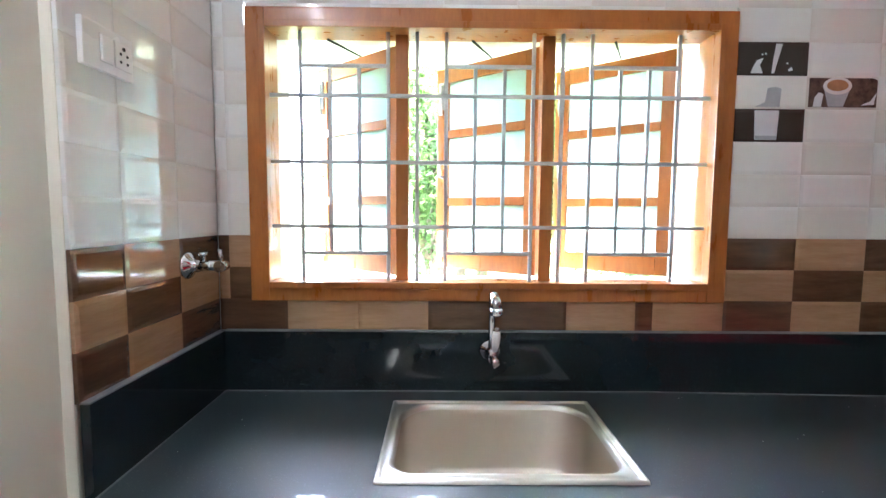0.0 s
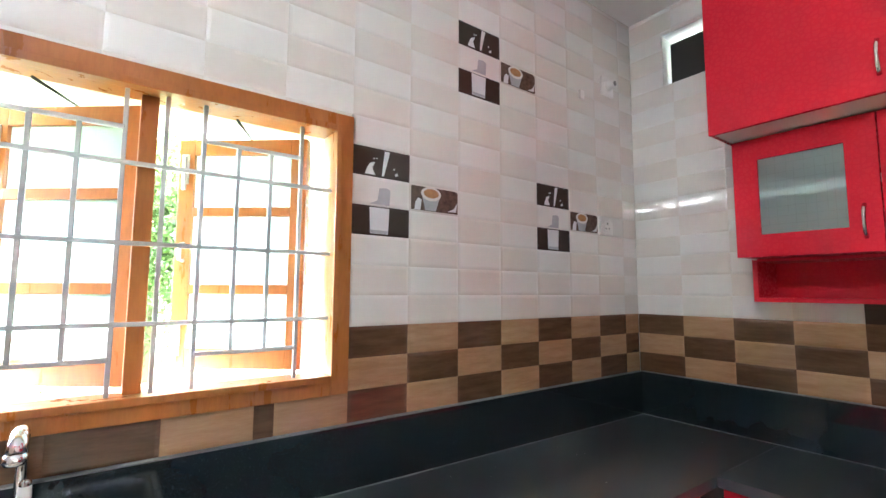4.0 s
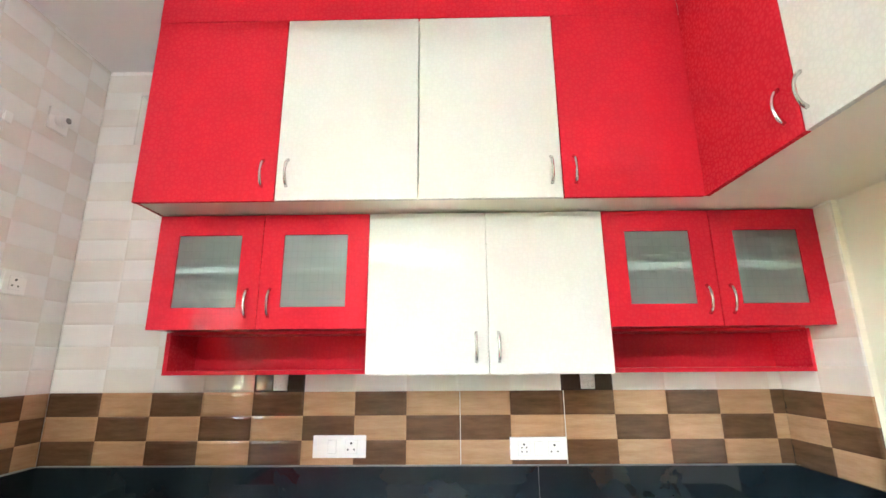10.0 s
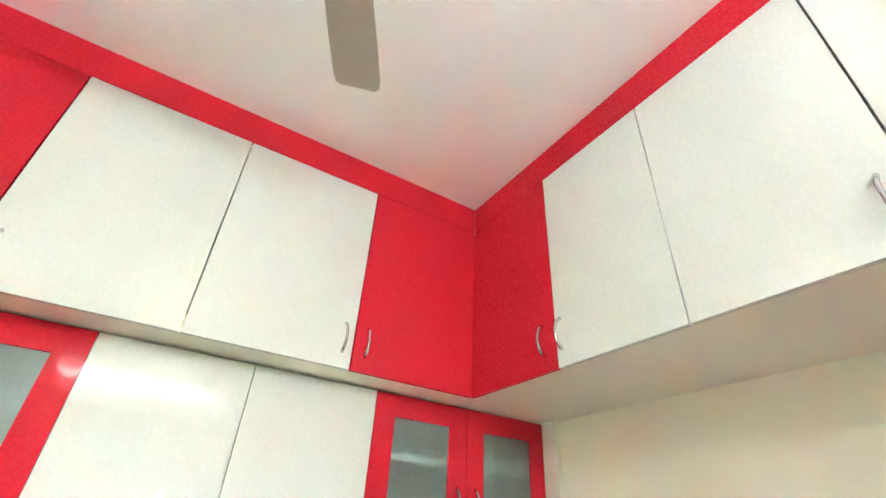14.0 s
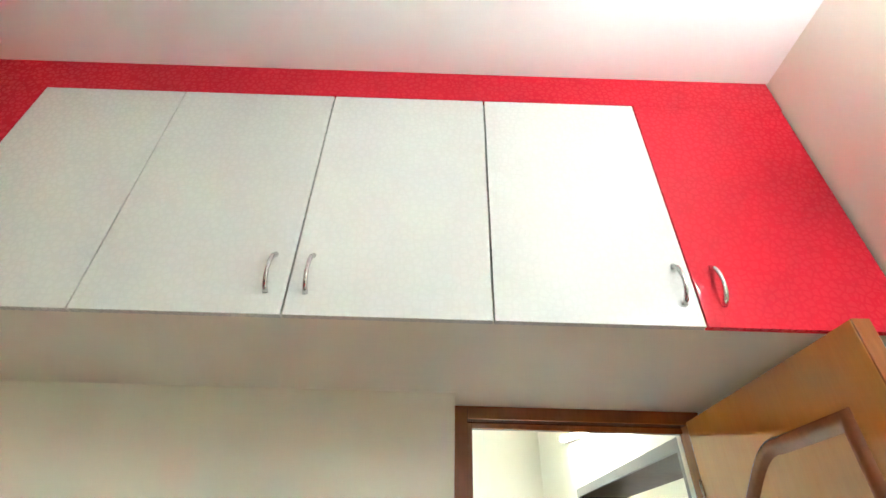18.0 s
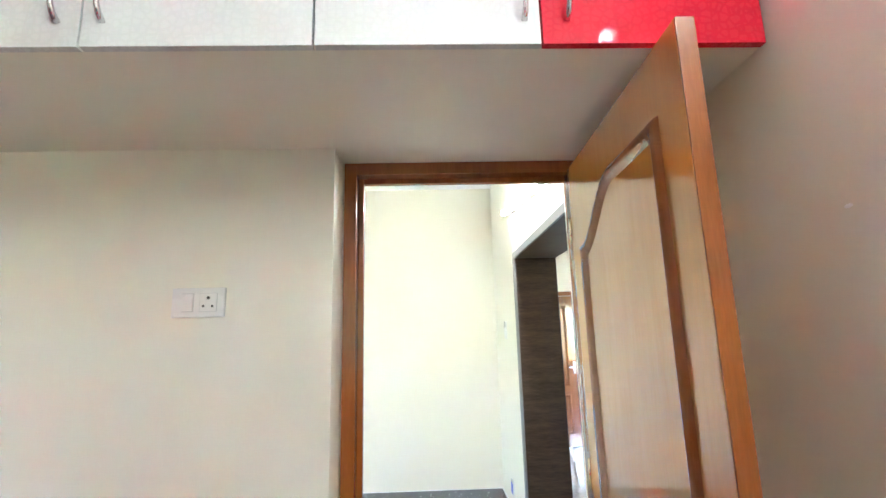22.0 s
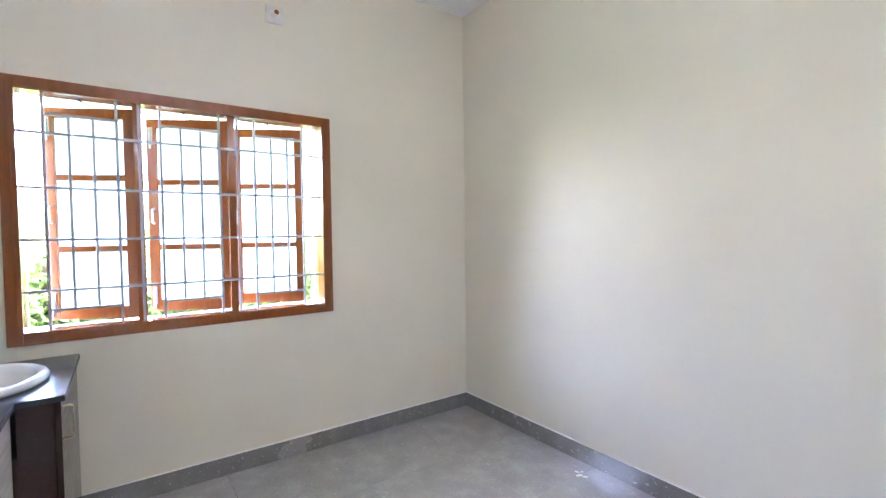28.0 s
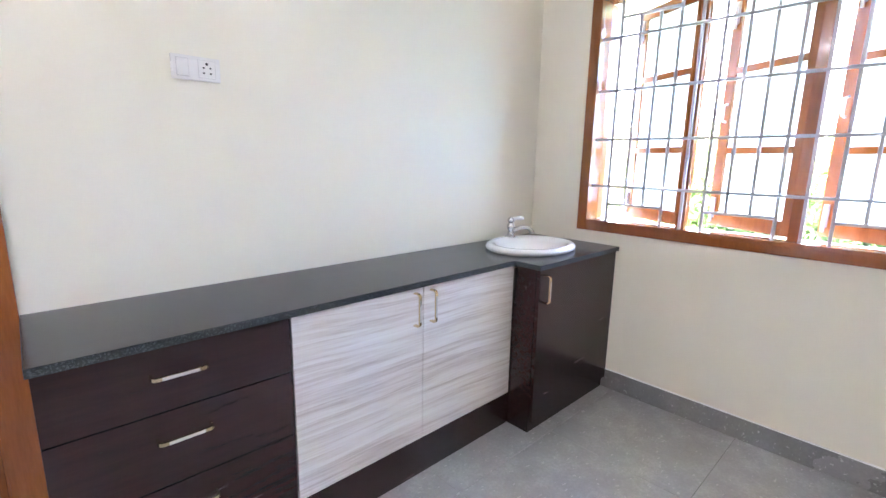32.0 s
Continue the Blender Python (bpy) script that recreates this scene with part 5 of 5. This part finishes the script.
for i, (x, y, h, c) in enumerate(((0.4, 6.4, 4.6, 1.5), (1.9, 7.2, 5.2, 1.7), (3.8, 8.0, 4.8, 1.7), (1.0, 10.5, 6.0, 2.0), (2.9, 6.2, 4.4, 1.4), (1.2, 8.2, 5.0, 1.6))):
    tree((x, y, -0.45), h, c, 40 + i)
for i, (x, y, h, c) in enumerate(((13, 1.5, 2.2, 1.2), (17, 3.0, 3.0, 1.6), (24, -4.0, 2.6, 1.8), (19, 8.0, 3.6, 1.8), (30, 4.0, 3.2, 2.0), (9.5, -0.4, 1.5, 1.0), (11, -5.5, 1.6, 1.1), (8.5, -8.5, 1.4, 1.0))):
    tree((x, y, -0.45), h, c, 70 + i, 4000, 1.8)
for i, (x, y, h, c) in enumerate(((6.6, -1.3, 1.7, 0.8), (7.4, -2.7, 1.6, 0.9), (8.8, -0.2, 2.0, 1.0), (8.2, -4.4, 1.6, 0.9), (10.5, -1.8, 1.9, 1.1))):
    tree((x, y, -0.45), h, c, 90 + i, 7000, 1.3, "dense green bush beyond the dining window")
rnd = random.Random(9)
verts, faces = [], []
for k in range(26000):
    if k % 2:
        x, y = rnd.uniform(-4, 7), 3.2 + rnd.random() ** 1.5 * 6
    else:
        x, y = 4.6 + rnd.random() ** 1.6 * 16, rnd.uniform(-9, 9)
    hgt, a, wd = rnd.uniform(0.10, 0.42), rnd.uniform(0, 6.28), rnd.uniform(0.008, 0.02)
    dx, dy = math.cos(a) * wd, math.sin(a) * wd
    i = len(verts)
    lx, ly = rnd.gauss(0, 0.08), rnd.gauss(0, 0.08)
    verts += [(x - dx, y - dy, -0.5), (x + dx, y + dy, -0.5), (x + lx, y + ly, -0.45 + hgt)]
    faces.append((i, i + 1, i + 2))
me = bpy.data.meshes.new("grass")
me.from_pydata(verts, [], faces)
me.materials.append(M_LEAF)
tagged(new("grass", me), "patchy green grass and weeds", "grass", kind="stuff")
t = thing("water_drum", "dark blue plastic drum on a metal stand", "drum", (0.07, 5.2, -0.45))
part("drum", lathe([(0, 2.24), (0.13, 2.24), (0.15, 2.26), (0.15, 2.36), (0.143, 2.375), (0.15, 2.39), (0.15, 2.54), (0.13, 2.58), (0, 2.58)], 24), M_BLUE, t)
part("platform", box((-0.17, -0.17, 2.19), (0.17, 0.17, 2.24), 0.004), M_SOCKET, t, "dark wooden platform")
for sx in (-1, 1):
    for sy in (-1, 1):
        part("leg", box((sx * 0.15 - 0.015, sy * 0.15 - 0.015, 0), (sx * 0.15 + 0.015, sy * 0.15 + 0.015, 2.19), 0.002), M_GRILLE, t)


bm = bmesh.new()
NB = 26
rows_b = []
for i in range(NB + 1):
    row = []
    for k, (dx, z) in enumerate(((0, -0.6), (1.2, -0.05), (2.0, 0.15), (3.6, 0.1), (5.0, -0.6))):
        row.append(bm.verts.new((20 + dx + 0.4 * noise.noise((i * 0.4, k, 3)), -26 + 2 * i, z + 0.25 * noise.noise((i * 0.6, k, 7)) * (k in (1, 2, 3)))))
    rows_b.append(row)
for a, b in zip(rows_b, rows_b[1:]):
    for k in range(4):
        bm.faces.new((a[k], a[k + 1], b[k + 1], b[k]))
bmesh.ops.recalc_face_normals(bm, faces=bm.faces)
M_SOIL = surface("red_soil", (0.20, 0.10, 0.06), 0.95, var=0.3, big=0.8, fine=12, bump=0.5)
structure("soil_bank", bm, M_SOIL, "low bank of reddish bare soil in the field", "soil bank")
t = thing("distant_house", "small white plastered house far across the field", "house", (60, 6.0, -0.45))
part("wall", boxes(((0, -4, 0), (6, 4, 3.2))), M_OUTER, t)
part("roof", boxes(((-0.4, -4.4, 3.2), (6.4, 4.4, 3.5))), M_OUTER, t)
for y in (-2.4, 1.2):
    part("window", box((-0.03, y, 1.0), (0.02, y + 1.2, 2.2), 0.01), M_GREYTRIM, t)

# ---- tiles ----
TILE_MESH = {}


def tile_mesh(w, h, material):
    key = (round(w, 3), round(h, 3), material.name)
    if key not in TILE_MESH:
        vs, fs = [], []
        for (e, y) in ((0.0, 0.008), (0.0, 0.0), (0.003, -0.0010), (0.0105, -0.0022)):
            vs += [(e, y, e), (w - e, y, e), (w - e, y, h - e), (e, y, h - e)]
        for k in range(3):
            for j in range(4):
                fs.append((4 * k + j, 4 * k + (j + 1) % 4, 4 * k + 4 + (j + 1) % 4, 4 * k + 4 + j))
        fs.append((12, 13, 14, 15))
        me = bpy.data.meshes.new("tile")
        me.from_pydata(vs, [], fs)
        me.materials.append(material)
        TILE_MESH[key] = me
    return TILE_MESH[key]


def less(rect, hole):
    """What is left of a rectangle (u0, v0, u1, v1) outside a hole."""
    u0, v0, u1, v1 = rect
    a0, b0, a1, b1 = hole
    if u1 <= a0 or u0 >= a1 or v1 <= b0 or v0 >= b1:
        return [rect]
    out = []
    if u0 < a0:
        out.append((u0, v0, a0, v1))
    if u1 > a1:
        out.append((a1, v0, u1, v1))
    u0, u1 = max(u0, a0), min(u1, a1)
    if v0 < b0:
        out.append((u0, v0, u1, b0))
    if v1 > b1:
        out.append((u0, b1, u1, v1))
    return out


def tiled(root, m, columns, rows, holes, pick):
    for i, (u0, u1) in enumerate(zip(columns, columns[1:])):
        for j, (v0, v1) in enumerate(zip(rows, rows[1:])):
            rects = [(u0, v0, u1, v1)]
            for hole in holes:
                rects = [q for r in rects for q in less(r, hole)]
            for a, b, c, d in rects:
                if c - a > 0.006 and d - b > 0.006:
                    ob = new("tile", tile_mesh(c - a, d - b, pick(i, j)))
                    ob.parent = root
                    ob.matrix_basis = m @ pose(a, 0, b)


def cells(lo, hi, start, step):
    out = [lo]
    k = math.ceil((lo - start) / step + 0.05)
    while start + k * step < hi - 0.004:
        out.append(start + k * step)
        k += 1
    return out + [hi]


CH = 0.0985
ROWS = [SPLASH + CH * k for k in range(20)]
ROWS = [z for z in ROWS if z < H - 0.01] + [H]


def picker(shift, dark=()):
    def pick(i, j):
        if (i, j) in dark:
            return M_PRINT_DARK
        if j < 3:
            return M_TILE_D if (i + j + shift) % 2 == 0 else M_TILE_T
        return M_TILE_W if (i + j + shift) % 2 else M_TILE_B
    return pick


def tile_root(name, label):
    r = new(name)
    return tagged(r, label, "wall tiles", kind="structure")


CW = 0.2195
north = tile_root("wall_tiles_north", "white and beige glazed tiles over a brown checked band")
NC = cells(PIL, KE, 1.633, CW)
ci = lambda x: min(range(len(NC)), key=lambda k: abs(NC[k] - x))
MILK = ((1.4135, 6), (1.8525, 12), (2.2915, 6), (0.535, 12))
dark = {(ci(x), j + d) for x, j in MILK for d in (0, 2)}
tiled(north, pose(0, KN + 0.001, 0), NC, ROWS[1:], [(KWIN[0] + 0.002, KWIN[2] + 0.002, KWIN[1] - 0.002, KWIN[3] - 0.002)], lambda i, j: picker(ci(1.4135), dark)(i, j + 1))
low = [PIL, 0.054, 0.274, 0.492, 0.708, 0.924, 1.141, 1.195, 1.417, 1.633, 1.852, 2.072, 2.2915, 2.511, 2.73, 2.95, KE]
lowmat = "DTTDDTDTDTDTDTDT"
tiled(north, pose(0, KN + 0.001, 0), low, ROWS[:2], [], lambda i, j: M_TILE_D if lowmat[i] == "D" else M_TILE_T)
west = tile_root("wall_tiles_west", "glossy white and brown tiles beside the sink")
tiled(west, pose(PIL - 0.001, 0, 0, 0, 0, 90), [1.436, 1.58, 1.788, KN], ROWS, [], picker(0))
east = tile_root("wall_tiles_east", "white and beige glazed tiles over a brown checked band")
EC = cells(-KN, 1.172, -1.985, 0.2215)
tiled(east, pose(KE + 0.001, 0, 0, 0, 0, -90), EC, ROWS[:5], [], lambda i, j: picker(1 if 8 <= i < 10 else 0, {(4, 3), (10, 3)})(i, j))
tiled(east, pose(KE + 0.001, 0, 0, 0, 0, -90), [c for c in EC if c < -1.3] , ROWS[4:], [(-VENT[1], VENT[2], -VENT[0], VENT[3])], lambda i, j: picker(0)(i, j + 4))
for y in (0.2055, -0.2375):
    part("joint", box((KE - 0.0022, y - 0.0016, SPLASH + 0.002), (KE + 0.002, y + 0.0016, ROWS[3]), 0), M_GROUT, east, "pale upright tile joint")
south = tile_root("wall_tiles_south", "white and brown tiles at the end of the counter")
tiled(south, pose(0, KS + 0.031, 0, 0, 0, 180), [-KE, -2.86, -2.645], [z for z in ROWS if z < LOFT_Z] + [LOFT_Z], [], picker(0))


# printed milk glass and coffee cup motifs, a few tenths of a millimetre proud of their tiles
def flat(name, outline, y, material, parent, label=""):
    bm = bmesh.new()
    f = bm.faces.new([bm.verts.new((u, y, v)) for u, v in outline])
    r = bmesh.ops.extrude_face_region(bm, geom=[f])
    bmesh.ops.translate(bm, vec=(0, 0.0006, 0), verts=[v for v in r["geom"] if isinstance(v, bmesh.types.BMVert)])
    bmesh.ops.recalc_face_normals(bm, faces=bm.faces)
    return part(name, bm, material, parent, label)


def oval(cu, cv, a, b, n=20):
    return [(cu + a * math.cos(2 * math.pi * k / n), cv + b * math.sin(2 * math.pi * k / n)) for k in range(n)]


def milk_print(root, x, z):
    y = KN - 0.0022
    w = CW
    flat("milk_stream", [(x + 0.118, z + 3 * CH - 0.006), (x + 0.138, z + 3 * CH - 0.006), (x + 0.122, z + 2.3 * CH), (x + 0.116, z + 2 * CH + 0.006), (x + 0.108, z + 2 * CH + 0.006), (x + 0.112, z + 2.5 * CH)], y, M_PRINT_MILK, root)
    flat("milk_splash", [(x + 0.045, z + 2 * CH + 0.006), (x + 0.082, z + 2 * CH + 0.006), (x + 0.072, z + 2.3 * CH), (x + 0.082, z + 2.52 * CH), (x + 0.062, z + 2.44 * CH), (x + 0.052, z + 2.26 * CH)], y, M_PRINT_MILK, root)
    flat("milk_splash", [(x + 0.160, z + 2 * CH + 0.012), (x + 0.172, z + 2.16 * CH), (x + 0.168, z + 2.26 * CH), (x + 0.158, z + 2.18 * CH)], y, M_PRINT_MILK, root)
    for a, b in ((0.078, 2.62), (0.088, 2.64), (0.155, 2.36)):
        flat("milk_drop", oval(x + a, z + b * CH, 0.0028, 0.0028, 8), y, M_PRINT_MILK, root)
    flat("milk_glass", [(x + 0.068, z + 0.006), (x + 0.135, z + 0.006), (x + 0.139, z + 0.95 * CH), (x + 0.064, z + 0.95 * CH)], y, M_PRINT_MILK, root)
    flat("milk_glass", [(x + 0.064, z + 1.06 * CH), (x + 0.139, z + 1.06 * CH), (x + 0.142, z + 1.6 * CH), (x + 0.125, z + 1.66 * CH), (x + 0.10, z + 1.62 * CH), (x + 0.094, z + 1.2 * CH)], y, M_PRINT_GLASS, root)
    flat("glass_base", [(x + 0.070, z + 0.007), (x + 0.133, z + 0.007), (x + 0.134, z + 0.018), (x + 0.069, z + 0.018)], y - 0.0007, M_PRINT_GLASS, root)
    # cup, one cell to the right and one row up
    u, v = x + w, z + CH
    flat("coffee_beans", [(u + 0.006, v + 0.006), (u + w - 0.006, v + 0.006), (u + w - 0.006, v + CH - 0.012), (u + w - 0.02, v + CH - 0.006), (u + 0.006, v + CH - 0.006)], y, M_PRINT_BEAN, root)
    flat("cup_side", [(u + 0.066, v + 0.008), (u + 0.112, v + 0.008), (u + 0.132, v + CH * 0.66), (u + 0.05, v + CH * 0.66)], y - 0.0007, M_PRINT_GLASS, root)
    flat("cup_rim", oval(u + 0.091, v + CH * 0.70, 0.044, 0.026), y - 0.0014, M_PRINT_CUP, root)
    flat("coffee", oval(u + 0.091, v + CH * 0.715, 0.033, 0.017), y - 0.0021, M_PRINT_COFFEE, root)
    flat("milk_splash", [(u + 0.02, v + 0.007), (u + 0.045, v + 0.007), (u + 0.05, v + 0.045), (u + 0.035, v + 0.05), (u + 0.024, v + 0.035)], y - 0.0007, M_PRINT_MILK, root)
    flat("milk_splash", [(u + 0.165, v + 0.012), (u + 0.205, v + 0.014), (u + 0.212, v + 0.05), (u + 0.195, v + 0.025)], y - 0.0007, M_PRINT_MILK, root)


for x, j in MILK:
    milk_print(north, NC[ci(x)], ROWS[j])
for c in (4, 10):
    q = flat("milk_glass", [(0.085, 0.006), (0.145, 0.006), (0.148, CH), (0.082, CH)], 0, M_PRINT_MILK, east)
    q.matrix_basis = pose(KE - 0.0012, 0, 0, 0, 0, -90) @ pose(EC[c], 0, ROWS[3])

# floor tiles
fl = new("floor_tiles")
tagged(fl, "large grey speckled stone floor tiles", "floor tiles", kind="structure")
FM = {}
for x0, x1, y0, y1 in ((DW, DE, DS, DN), (-5.0, DW - 0.307, -6.25, -1.5), (KW, KE, KS, KN), (DW - 0.307, DW, ARCH[0] + 0.02, ARCH[1] - 0.02), (DOOR[0], DOOR[1], DN, KS)):
    xs, ys = cells(x0, x1, 1.35, 0.6), cells(y0, y1, -2.655, 0.6)
    for a, b in zip(xs, xs[1:]):
        for c, d in zip(ys, ys[1:]):
            key = (round(b - a, 3), round(d - c, 3))
            if key not in FM:
                me = bpy.data.meshes.new("floor_tile")
                block_bm = box((0.0008, 0.0008, -0.008), (b - a - 0.0008, d - c - 0.0008, 0), 0.0008, 1)
                block_bm.to_mesh(me)
                block_bm.free()
                me.materials.append(M_FLOOR)
                FM[key] = me
            o = new("floor_tile", FM[key])
            o.parent = fl
            o.matrix_basis = pose(a, c, 0)
